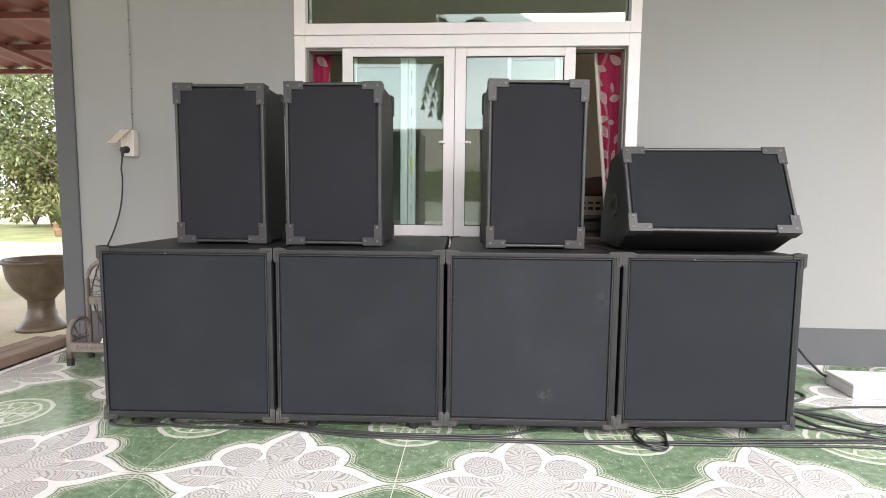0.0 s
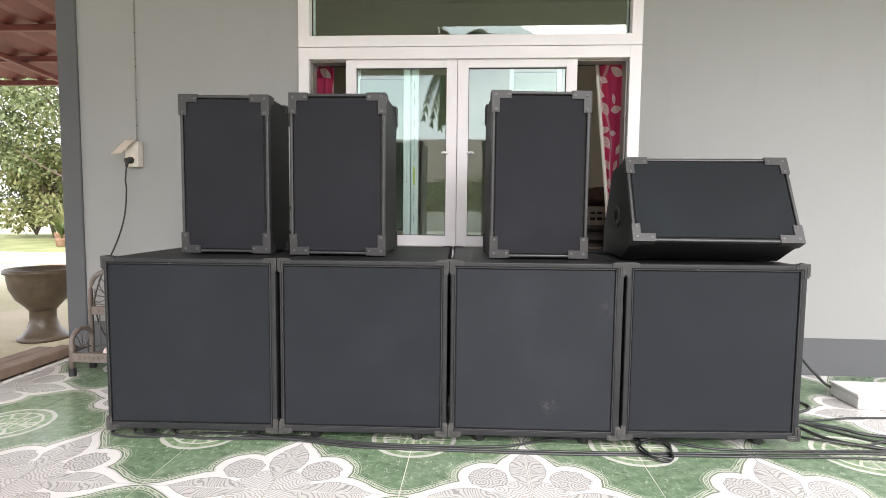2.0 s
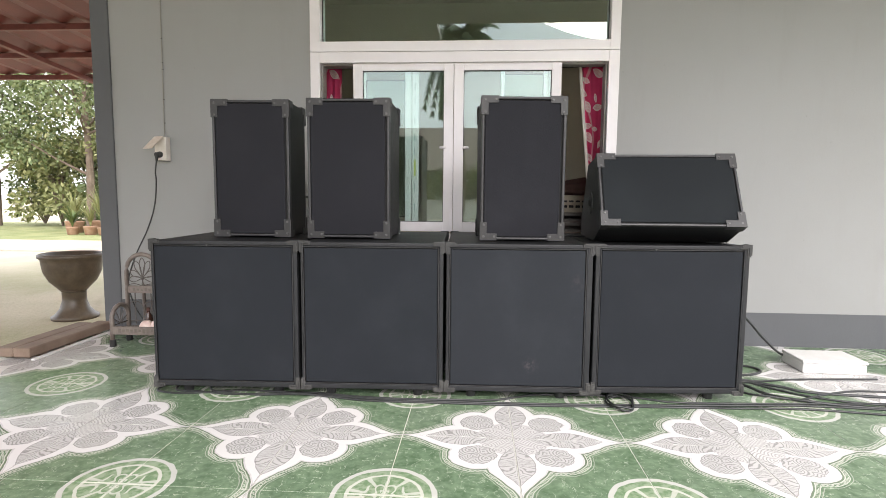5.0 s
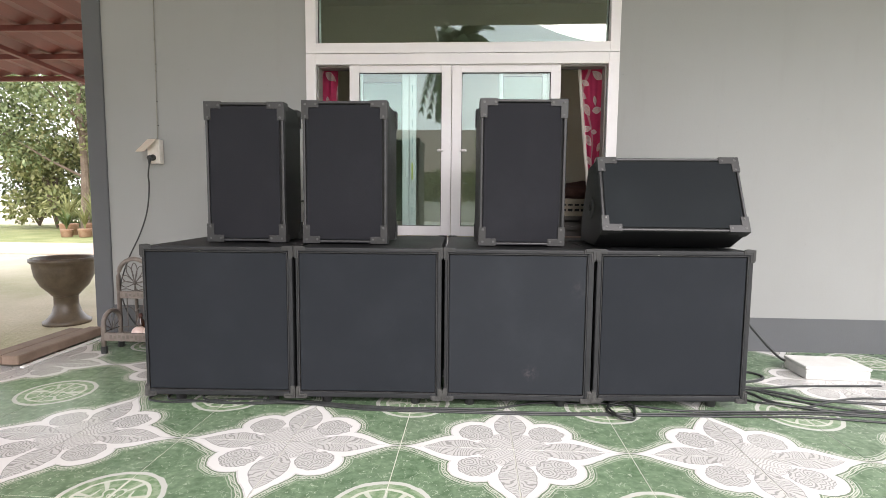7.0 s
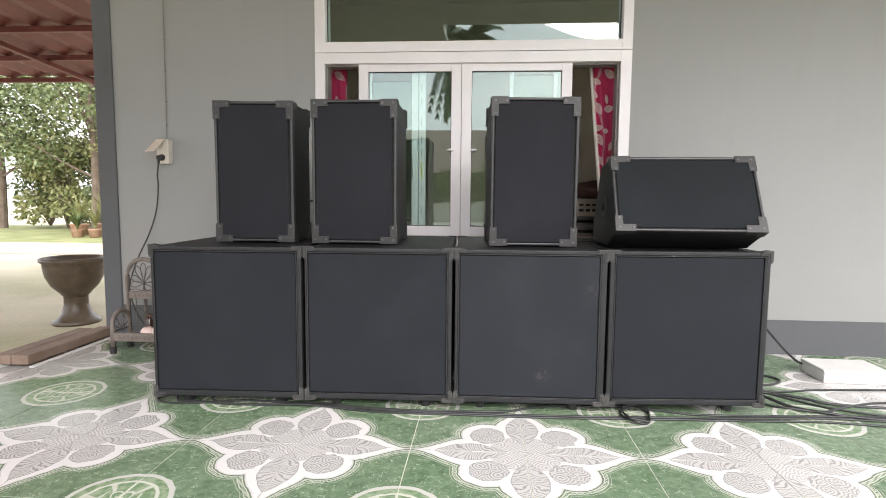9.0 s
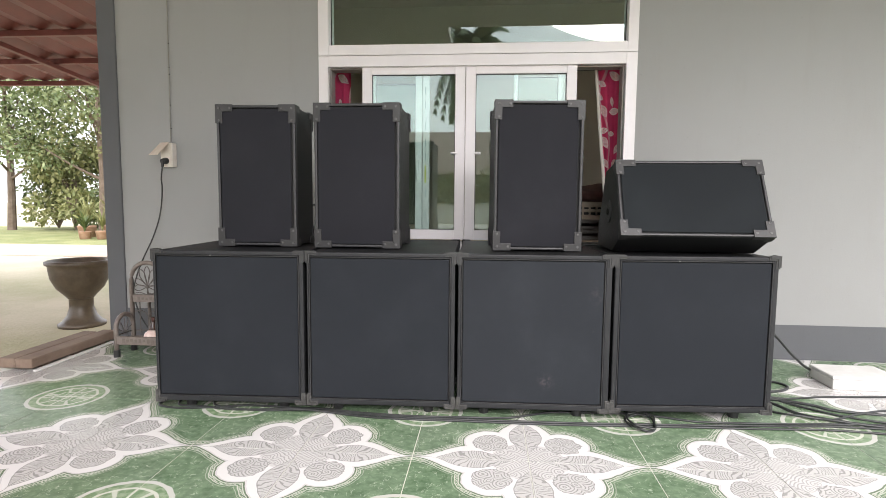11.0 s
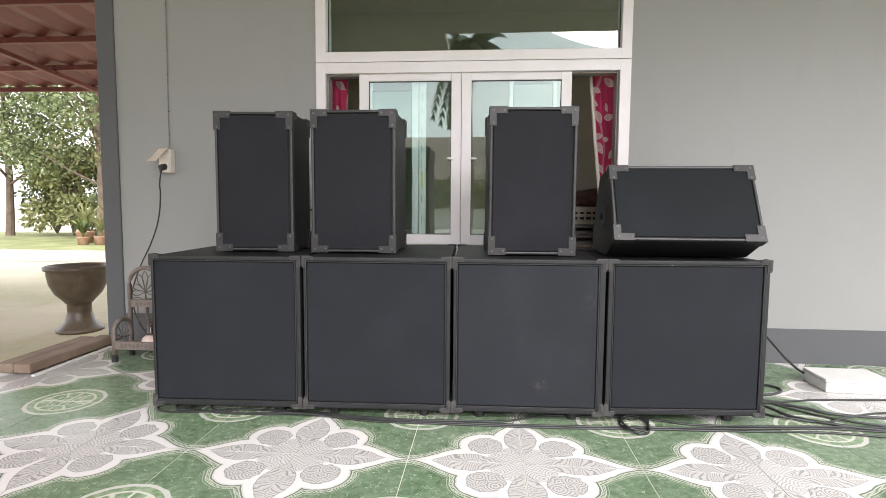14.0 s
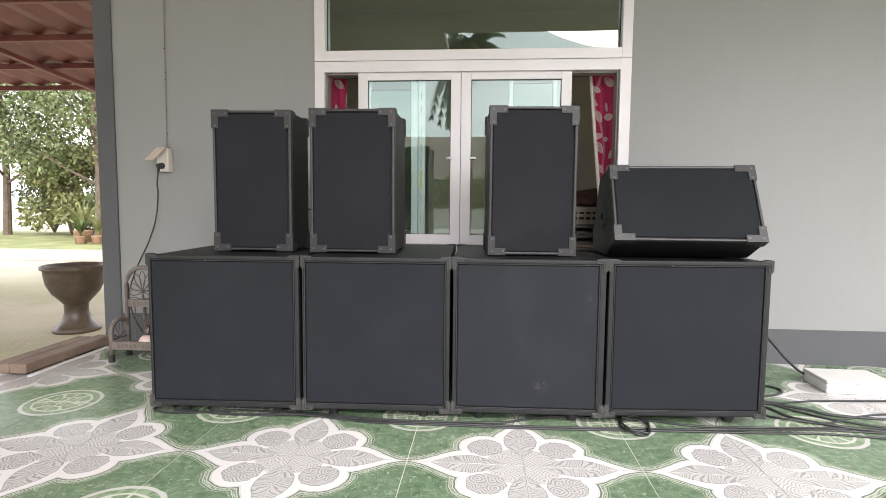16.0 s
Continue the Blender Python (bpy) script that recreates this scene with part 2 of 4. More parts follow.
GLASS = glass("green_tinted_pane", 0.12, (0.86, 0.96, 0.93), (0.91, 0.97, 0.91))

GLASS_REAR = glass("green_tinted_rear_pane", 0.03, (0.86, 0.95, 0.92), (0.92, 0.97, 0.96))


def curtain_print(name):
    """Crimson cloth printed with white leaves, stems and a paler lining edge."""
    red, deep, white = (0.76, 0.085, 0.21), (0.60, 0.055, 0.155), (0.86, 0.77, 0.75)
    m, t, b = material(name, red, 0.85, 0.0, 0.2)
    uv = t.nodes.new("ShaderNodeUVMap")
    uv.uv_map = "cloth"
    vor = t.nodes.new("ShaderNodeTexVoronoi")
    vor.voronoi_dimensions = '2D'
    vor.inputs["Scale"].default_value, vor.inputs["Randomness"].default_value = 10.5, 0.6
    t.links.new(uv.outputs[0], vor.inputs["Vector"])
    away = t.nodes.new("ShaderNodeVectorMath")
    away.operation = 'SUBTRACT'
    t.links.new(uv.outputs[0], away.inputs[0])
    t.links.new(vor.outputs["Position"], away.inputs[1])
    turn = t.nodes.new("ShaderNodeVectorRotate")
    turn.rotation_type = 'Z_AXIS'
    t.links.new(away.outputs[0], turn.inputs["Vector"])
    hue = t.nodes.new("ShaderNodeSeparateColor")
    t.links.new(vor.outputs["Color"], hue.inputs[0])
    t.links.new((Val(t, hue.outputs[0]) * 6.3).socket, turn.inputs["Angle"])
    split = t.nodes.new("ShaderNodeSeparateXYZ")
    t.links.new(turn.outputs[0], split.inputs[0])
    a, c = Val(t, split.outputs[0]), Val(t, split.outputs[1])
    along = a / (Val(t, hue.outputs[1]) * 0.018 + 0.028)
    d = c.size() - (along * along * -1.0 + 1.0) * (Val(t, hue.outputs[1]) * 0.011 + 0.013)
    leaf = d.step(-0.0008, 0.0008) * -1.0 + 1.0
    veins = ((a + c.size() * -0.8) * 620.0).sine().step(0.2, 0.6) * (d.step(-0.006, -0.004) * -1.0 + 1.0)
    wave = t.nodes.new("ShaderNodeTexWave")
    wave.wave_type = 'BANDS'
    wave.inputs["Scale"].default_value, wave.inputs["Distortion"].default_value = 2.4, 5.0
    wave.inputs["Detail"].default_value, wave.inputs["Detail Scale"].default_value = 0.0, 1.4
    t.links.new(uv.outputs[0], wave.inputs["Vector"])
    stem = Val(t, wave.outputs["Fac"]).step(0.94, 0.975)
    fold = noisy(t, uv.outputs[0], 14.0, 3.0)
    base = blend(t, fold, deep, red)
    base = blend(t, stem * 0.75, base, (0.70, 0.45, 0.48))
    base = blend(t, leaf * (veins * -0.55 + 1.0), base, white)
    t.links.new(base, b.inputs["Base Color"])
    bump(t, b, noisy(t, uv.outputs[0], 700.0, 2.0), 0.0004)
    return m


CURTAIN = curtain_print("crimson_leaf_print_cloth")
LINING = worn("pale_curtain_lining", (0.55, 0.50, 0.45), (0.66, 0.62, 0.57), 0.9, 300, 14, 0.0004)


def tile_glaze(name, s):
    """Glazed tile: white leaf rosettes and ringed medallions on veined green, repeating every two tiles."""
    m, t, b = material(name, (0.2, 0.3, 0.2), 0.16, 0.0, 0.5)
    at = coords(t, "World")
    # a slight wobble keeps drawn lines hand-made
    wob = t.nodes.new("ShaderNodeTexNoise")
    wob.inputs["Scale"].default_value, wob.inputs["Detail"].default_value = 26.0, 1.0
    t.links.new(at, wob.inputs["Vector"])
    shift = t.nodes.new("ShaderNodeVectorMath")
    shift.operation = 'MULTIPLY_ADD'
    t.links.new(wob.outputs["Color"], shift.inputs[0])
    shift.inputs[1].default_value = (0.010, 0.010, 0.0)
    t.links.new(at, shift.inputs[2])
    split = t.nodes.new("ShaderNodeSeparateXYZ")
    t.links.new(shift.outputs[0], split.inputs[0])

    def fold(v):
        return ((v + (s * 20.0 + s - 0.005)).op('MODULO', 2 * s) - s).size()

    u, v = fold(Val(t, split.outputs[0])), fold(Val(t, split.outputs[1]))
    a, c = u.highest(v), u.lowest(v)

    def away(x, y):
        du, dv = a - x * s, c - y * s
        return (du * du + dv * dv).root()

    # outline: ogee petals along the joints that meet the next rosette in a point, round lobes on the diagonals
    wave = ((a - 0.475 * s).highest(0.0) * (math.pi / (0.525 * s))).op('COSINE')
    half = (wave * 0.5 + 0.5) * (0.25 * s) + 0.009 * s
    d_petal = (c - half) * 0.82
    d_lobe = away(0.345, 0.335) - 0.225 * s
    d_core = (a * a + c * c).root() - 0.40 * s
    d = d_petal.lowest(d_lobe).lowest(d_core)
    white, cream, dark, grey = (0.76, 0.74, 0.72), (0.62, 0.62, 0.54), (0.088, 0.148, 0.080), (0.20, 0.195, 0.185)
    # green ground: marbled, flecked with short pale strokes
    veins = noisy(t, at, 34.0, 5.0, 0.6)
    patch = noisy(t, at, 9.0, 5.0, 0.65).step(0.35, 0.7)
    marble = blend(t, veins.step(0.35, 0.65) * 0.6 + patch * 0.4, dark, (0.195, 0.285, 0.170))
    for stretch, lean in (((1.0, 0.45, 1.0), 0.62), ((0.45, 1.0, 1.0), 0.64)):
        squiggle = (noisy(t, at, 62.0, 2.0, 0.5, stretch) - 0.5).size().step(0.0, 0.02) * -1.0 + 1.0
        gate = noisy(t, at, 48.0, 1.0, 0.5, stretch).step(lean - 0.10, lean)
        marble = blend(t, squiggle * gate * 0.8, marble, (0.46, 0.53, 0.40))
    # ornament: rings round the spiral eyes of a lobe, feathered leaves in the petals
    wavy = noisy(t, at, 26.0, 2.0)
    eyes = away(0.385, 0.245).lowest(away(0.235, 0.15)).lowest(away(0.33, 0.36) * 1.25)
    rings = (eyes * 600.0 + wavy * 9.0).sine().step(0.05, 0.75)
    bunch = (a * 62.0 + wavy * 3.0).sine() * 0.012
    feather = ((a - c * 0.75 + c * c * 7.0 + bunch + wavy * 0.010) * 500.0).sine().step(0.2, 0.9)
    rib = c.step(0.011 * s, 0.017 * s)
    leaf_d = c - ((a - 0.475 * s).size() * (math.pi / (0.64 * s))).op('COSINE').highest(0.0) * (0.150 * s)
    leaf = leaf_d.step(0.002, -0.002) * a.step(0.12 * s, 0.2 * s)
    lobe_d = (away(0.325, 0.32) + (wavy - 0.5) * 0.03) - 0.155 * s
    lobe = lobe_d.step(0.002, -0.002) * (leaf * -1.0 + 1.0) * (leaf_d - 0.014 * s).step(0.0, 0.003)
    core = away(0.0, 0.0).step(0.34 * s, 0.30 * s) * (leaf * -1.0 + 1.0)
    fill = leaf.highest(lobe).highest(core * 0.7)
    ink = (leaf * feather * rib).highest(lobe * rings).highest(core * rings * 0.8)
    rosette = blend(t, fill * 0.75, white, (0.50, 0.485, 0.465))
    rosette = blend(t, ink * 0.68, rosette, grey)
    edge = leaf_d.size().step(0.0024, 0.0012) * a.step(0.14 * s, 0.2 * s)
    edge = edge.highest(lobe_d.size().step(0.0026, 0.0012) * (leaf * -1.0 + 1.0)).highest(c.step(0.0032, 0.002))
    rosette = blend(t, edge * 0.6, rosette, grey)
    rosette = blend(t, d.band(-0.014 * s, -0.006 * s, 0.0008) * 0.3, rosette, grey)
    c_all = blend(t, d.step(-0.001, 0.001), rosette, marble)
    beads = ((u * 430.0).sine() * (v * 430.0).sine()).step(-0.15, 0.15)
    for lo, hi, col, f in ((-0.001, 0.003, (0.17, 0.20, 0.14), 0.8), (0.005, 0.0085, cream, 0.9), (0.0175, 0.0205, cream, 0.85), (0.0265, 0.0290, cream, 0.45)):
        c_all = blend(t, d.band(lo, hi, 0.0008) * f, c_all, col)
    c_all = blend(t, d.band(0.0095, 0.0165, 0.0008) * beads * 0.75, c_all, cream)
    # medallion in the green between the rosettes
    mu, mv = u * -1.0 + s, v * -1.0 + s
    mr = (mu * mu + mv * mv).root()
    inside = mr.step(0.395 * s, 0.39 * s)
    med_green = blend(t, veins.step(0.4, 0.6), (0.16, 0.255, 0.13), (0.29, 0.37, 0.24))
    c_all = blend(t, inside, c_all, med_green)
    turn = mv.op('ARCTAN2', mu)
    spoke = mu.lowest(mv).step(0.006, 0.004).highest((mr * 190.0 + (turn * 4.0).sine() * 3.0).sine().step(0.55, 0.8) * mr.step(0.19 * s, 0.17 * s))
    spoke = spoke.highest((turn * 8.0).sine().step(0.75, 0.9) * mr.step(0.12 * s, 0.15 * s))
    c_all = blend(t, spoke * mr.step(0.27 * s, 0.26 * s) * 0.75, c_all, cream)
    c_all = blend(t, mr.band(0.352 * s, 0.392 * s, 0.0012) * 0.95, c_all, (0.57, 0.565, 0.52))
    c_all = blend(t, mr.band(0.262 * s, 0.288 * s, 0.0012) * 0.9, c_all, cream)
    # scuffs and dull dust
    haze = noisy(t, at, 2.3, 6.0, 0.65).step(0.4, 0.8)
    rnd = Val(t, t.nodes.new("ShaderNodeObjectInfo").outputs["Random"])
    c_all = blend(t, haze * 0.12 + rnd * 0.05, c_all, (0.40, 0.39, 0.36))
    t.links.new(c_all, b.inputs["Base Color"])
    t.links.new((haze * 0.16 + noisy(t, at, 90.0, 2.0) * 0.05 + 0.055).socket, b.inputs["Roughness"])
    bump(t, b, noisy(t, at, 120.0, 2.0), 0.0002)
    return m


TILE = 0.4
GLAZE = tile_glaze("green_rosette_floor_tile", TILE)


# ---- mesh helpers ----
def mesh_of(name, bm, mat, smooth=False):
    me = bpy.data.meshes.new(name)
    bm.to_mesh(me)
    bm.free()
    if mat:
        me.materials.append(mat)
    if smooth:
        for p in me.polygons:
            p.use_smooth = True
    return me


def part(name, bm, mat, parent=None, label="", smooth=False):
    ob = new(name, mesh_of(name, bm, mat, smooth))
    ob.parent = parent
    return tagged(ob, label)


def thing(name, m, label, category, group="", kind=""):
    ob = new(name)
    ob.empty_display_size = 0.1
    ob.matrix_world = m
    return tagged(ob, label, category, group, kind)


def add_box(bm, a, b, bevel=0.0, m=None, segments=1):
    r = bmesh.ops.create_cube(bm, size=1.0)
    vs = r["verts"]
    for v in vs:
        v.co = Vector([a[i] + (b[i] - a[i]) * (v.co[i] + 0.5) for i in range(3)])
    if bevel:
        es = list({e for v in vs for e in v.link_edges})
        got = bmesh.ops.bevel(bm, geom=es, offset=bevel, segments=segments, profile=0.5, affect='EDGES')
        vs = list({v for f in got["faces"] for v in f.verts} | {v for v in vs if v.is_valid})
    if m is not None:
        bmesh.ops.transform(bm, matrix=m, verts=vs)
    return vs


def box(a, b, bevel=0.0, m=None, segments=1):
    bm = bmesh.new()
    add_box(bm, a, b, bevel, m, segments)
    return bm


def add_rod(bm, p, q, r, sides=8, r2=None):
    p, q = Vector(p), Vector(q)
    turn = (q - p).to_track_quat('Z', 'Y').to_matrix().to_4x4()
    bmesh.ops.create_cone(bm, cap_ends=True, segments=sides, radius1=r, radius2=r if r2 is None else r2, depth=(q - p).length,
                          matrix=Matrix.Translation((p + q) / 2) @ turn)


def tube(points, r, sides=8, closed=False):
    """A round tube along a line of points."""
    bm = bmesh.new()
    add_tube(bm, points, r, sides, closed)
    return bm


def add_tube(bm, points, r, sides=8, closed=False):
    pts = [Vector(p) for p in points]
    n = len(pts)
    rings = []
    up = Vector((0.13, 0.07, 1.0)).normalized()
    for i, p in enumerate(pts):
        ahead = (pts[(i + 1) % n] - pts[i - 1]) if closed else (pts[min(i + 1, n - 1)] - pts[max(i - 1, 0)])
        ahead.normalize()
        side = ahead.cross(up)
        if side.length < 0.05:
            side = ahead.cross(Vector((1, 0, 0)))
        side.normalize()
        over = side.cross(ahead)
        rr = r(i / max(n - 1, 1)) if callable(r) else r
        rings.append([bm.verts.new(p + side * math.cos(k * math.tau / sides) * rr + over * math.sin(k * math.tau / sides) * rr) for k in range(sides)])
    for i in range(n if closed else n - 1):
        A, B = rings[i], rings[(i + 1) % n]
        for k in range(sides):
            bm.faces.new((A[k], A[(k + 1) % sides], B[(k + 1) % sides], B[k]))
    if not closed:
        bm.faces.new(rings[0][::-1])
        bm.faces.new(rings[-1])
    bmesh.ops.recalc_face_normals(bm, faces=bm.faces)


def glide(points, steps=8, closed=False):
    """A smooth line through points (Catmull-Rom)."""
    P = [Vector(p) for p in points]
    n, out = len(P), []
    for i in range(n if closed else n - 1):
        if closed:
            a, b, c, d = P[i - 1], P[i], P[(i + 1) % n], P[(i + 2) % n]
        else:
            a, b, c, d = P[max(i - 1, 0)], P[i], P[i + 1], P[min(i + 2, n - 1)]
        for k in range(steps):
            s = k / steps
            out.append(0.5 * (2 * b + (c - a) * s + (2 * a - 5 * b + 4 * c - d) * s * s + (3 * b - a - 3 * c + d) * s ** 3))
    if not closed:
        out.append(P[-1])
    return out


def lathe(profile, sides=32):
    """A turned shape from (radius, height) pairs."""
    bm = bmesh.new()
    rings = [[bm.verts.new((r * math.cos(k * math.tau / sides), r * math.sin(k * math.tau / sides), z)) for k in range(sides)] for r, z in profile]
    for A, B in zip(rings, rings[1:]):
        for k in range(sides):
            bm.faces.new((A[k], A[(k + 1) % sides], B[(k + 1) % sides], B[k]))
    bm.faces.new(rings[0][::-1])
    bm.faces.new(rings[-1])
    return bm


# ---- large structure ----
WALL = 1.36          # front face of the house wall
LEFT, RIGHT = -2.39, 3.6
ROOM_BACK = 3.4
WIN = (-1.144, 0.661, 0.60, 2.22)   # outer window: x from, x to, z from, z to

tagged(part("ground", box((-90, -120, -0.5), (90, 90, -0.14)), GROUND), kind="structure")

bm = bmesh.new()
for a, b in (((LEFT, WALL, 0), (WIN[0], WALL + 0.12, 2.7)), ((WIN[1], WALL, 0), (RIGHT, WALL + 0.12, 2.7)),
             ((WIN[0], WALL, 0), (WIN[1], WALL + 0.12, WIN[2])), ((WIN[0], WALL, WIN[3]), (WIN[1], WALL + 0.12, 2.7))):
    add_box(bm, a, b)
bmesh.ops.remove_doubles(bm, verts=bm.verts, dist=0.0001)
tagged(part("wall_north", bm, PAINT), "pale grey painted house wall with faint stains", kind="structure")
tagged(part("wall_pillar", box((-2.503, WALL - 0.012, -0.14), (LEFT, WALL + 0.14, 2.7), 0.004), PAINT_DARK), "slate grey painted corner pillar", kind="structure")
tagged(part("baseboard", box((LEFT, WALL - 0.004, 0.0), (RIGHT, WALL, 0.2)), PAINT_DARK), "slate grey painted wall base band", kind="structure")
for n, a, b, mat in (("wall_room_west", (-2.5, WALL + 0.14, -0.14), (LEFT, ROOM_BACK, 2.7), PAINT_ROOM), ("wall_room_north", (-2.5, ROOM_BACK, -0.14), (RIGHT, ROOM_BACK + 0.12, 2.7), PAINT_ROOM),
                     ("room_floor", (LEFT, WALL + 0.12, -0.14), (RIGHT, ROOM_BACK, -0.01), SLAB)):
    tagged(part(n, box(a, b), mat), kind="structure")
# the gap in this wall is added, out of view, to brighten the room
bm = bmesh.new()
for a, b in (((RIGHT, WALL, -0.14), (RIGHT + 0.12, ROOM_BACK + 0.12, 0.7)), ((RIGHT, WALL, 2.1), (RIGHT + 0.12, ROOM_BACK + 0.12, 2.7)),
             ((RIGHT, WALL, 0.7), (RIGHT + 0.12, 1.6, 2.1)), ((RIGHT, 3.2, 0.7), (RIGHT + 0.12, ROOM_BACK + 0.12, 2.1))):
    add_box(bm, a, b)
tagged(part("wall_room_east", bm, PAINT_ROOM), "beige room wall with an added, unseen opening that lets sky light in", kind="structure")
tagged(part("room_ceiling", box((-2.5, WALL, 2.7), (RIGHT + 0.12, ROOM_BACK + 0.12, 2.8)), PAINT_ROOM), kind="structure")
bm = bmesh.new()
# deeper left half: unseen extension, added to shade the left of the wall
add_box(bm, (-2.75, -3.2, 2.70), (-0.6, WALL, 2.80))
add_box(bm, (-0.6, -1.2, 2.70), (3.9, WALL, 2.80))
tagged(part("porch_ceiling", bm, CEILING), kind="structure")


# window: plastic frame, two middle sashes in front, two side sashes slid behind them, fixed light on top
def add_ring(bm, x0, x1, z0, z1, w, y0, y1, bevel=0.003):
    for a, b in (((x0, y0, z0), (x0 + w, y1, z1)), ((x1 - w, y0, z0), (x1, y1, z1)), ((x0 + w, y0, z0), (x1 - w, y1, z0 + w)), ((x0 + w, y0, z1 - w), (x1 - w, y1, z1))):
        add_box(bm, a, b, bevel)


window = thing("window_1", Matrix.Identity(4), "white plastic sliding window with green tinted panes", "window", kind="structure")
bm = bmesh.new()
y0, y1 = WALL - 0.016, WALL + 0.10
for a, b in (((WIN[0], y0, WIN[2]), (-1.087, y1, 1.711)), ((0.601, y0, WIN[2]), (WIN[1], y1, 1.711)),
             ((-1.087, y0, WIN[2]), (0.601, y1, 0.640)), ((-1.087, y0, 1.650), (0.601, y1, 1.711))):
    add_box(bm, a, b, 0.0015)
part("window_frame", bm, UPVC, window)
# inner jamb strips round the openings, with the reveal's shading in their colour
bm = bmesh.new()
for x in (-1.0835, 0.5895):
    add_box(bm, (x, WALL + 0.012, 0.645), (x + 0.008, WALL + 0.09, 1.646), 0.001)
add_box(bm, (-1.083, WALL + 0.012, 1.640), (0.597, WALL + 0.09, 1.6485), 0.001)
part("jamb_strip", bm, JAMB_SHADE, window, "grey-brown inner jamb strip, its shading put into the colour")
bm = bmesh.new()
for a, b in (((WIN[0], y0, 1.714), (-1.083, y1, WIN[3])), ((0.606, y0, 1.714), (WIN[1], y1, WIN[3])),
             ((-1.083, y0, 1.714), (0.606, y1, 1.772)), ((-1.083, y0, 2.16), (0.606, y1, WIN[3]))):
    add_box(bm, a, b, 0.0015)
part("transom_frame", bm, UPVC, window)
pane = part("transom_pane", box((-1.083, WALL + 0.04, 1.772), (0.606, WALL + 0.045, 2.16)), GLASS, window)
pane.visible_shadow = False
bm = bmesh.new()
add_ring(bm, -1.083, 0.606, 1.772, 2.16, 0.004, WALL + 0.034, WALL + 0.04, 0)
part("gasket", bm, GASKET, window)


def sash(x0, x1, z0, z1, w, y, name="sash", pane_mat=GLASS):
    bm = bmesh.new()
    if name == "side_sash":
        for a, b in (((x0, y, z0), (x0 + 0.022, y + 0.03, z1)), ((x1 - w, y, z0), (x1 - w * 0.52, y + 0.03, z1)), ((x1 - w * 0.48, y + 0.004, z0), (x1, y + 0.03, z1)),
                     ((x0 + 0.022, y, z0), (x1 - w, y + 0.03, z0 + 0.03)), ((x0 + 0.022, y, z1 - 0.012), (x1 - w, y + 0.03, z1))):
            add_box(bm, a, b, 0.003)
    else:
        add_ring(bm, x0, x1, z0, z1, w, y, y + 0.032, 0.0015)
    sh = part(name, bm, UPVC, window)
    xl = x0 + (0.022 if name == "side_sash" else w)
    g = part("pane", box((xl, y + 0.014, z0 + w), (x1 - w, y + 0.018, z1 - w)), pane_mat, sh)
    g.visible_shadow = False
    bm = bmesh.new()
    add_ring(bm, xl - 0.001, x1 - w + 0.001, z0 + w - 0.001, z1 - w + 0.001, 0.004, y + 0.008, y + 0.014, 0)
    part("gasket", bm, GASKET, sh)
    return sh


YF, YR = WALL + 0.004, WALL + 0.046
for x0, x1, hx, way in ((-0.891, -0.291, -0.353, -1), (-0.288, 0.338, -0.218, 1)):
    sh = sash(x0, x1, 0.657, 1.664, 0.057, YF)
    bm = bmesh.new()
    add_box(bm, (hx - 0.020, YF - 0.010, 1.152), (hx + 0.020, YF, 1.166), 0.004)
    add_rod(bm, (hx - 0.004 * way, YF - 0.012, 1.159), (hx + 0.012 * way, YF - 0.016, 1.161), 0.007, 10, 0.005)
    part("handle", bm, UPVC, sh, "small white sash latch")
rear = sash(-0.845, -0.502, 0.66, 1.645, 0.083, YR, "side_sash", GLASS_REAR)
bm = bmesh.new()
add_box(bm, (-0.529, YR - 0.0008, 0.99), (-0.519, YR, 1.09))
part("sticker", bm, STICKER_Y, rear, "yellow printed sticker, illegible")
bm = bmesh.new()
for z in (0.78, 0.90, 1.12, 1.20, 1.30, 1.42, 1.5):
    add_box(bm, (-0.527, YR - 0.0008, z), (-0.522, YR, z + 0.045))
part("printed_marks", bm, STICKER_G, rear, "faint grey print bars")
bm = bmesh.new()
add_box(bm, (-0.578, YR - 0.014, 1.0), (-0.562, YR, 1.12), 0.003)
part("handle", bm, UPVC, rear)
sash(-0.012, 0.29, 0.66, 1.645, 0.05, YR, "side_sash", GLASS_REAR)
bm = bmesh.new()
add_box(bm, (-1.18, WALL + 0.12, 0.56), (0.70, WALL + 0.2, 0.60), 0.004)
part("window_sill", bm, UPVC, window)


# ---- terrace floor slab with single glazed tiles on it ----
floor = tagged(part("floor", box((-2.8, -3.2, -0.14), (RIGHT, WALL, -0.0015)), GROUT), "green and white patterned glazed floor tiles", kind="structure")


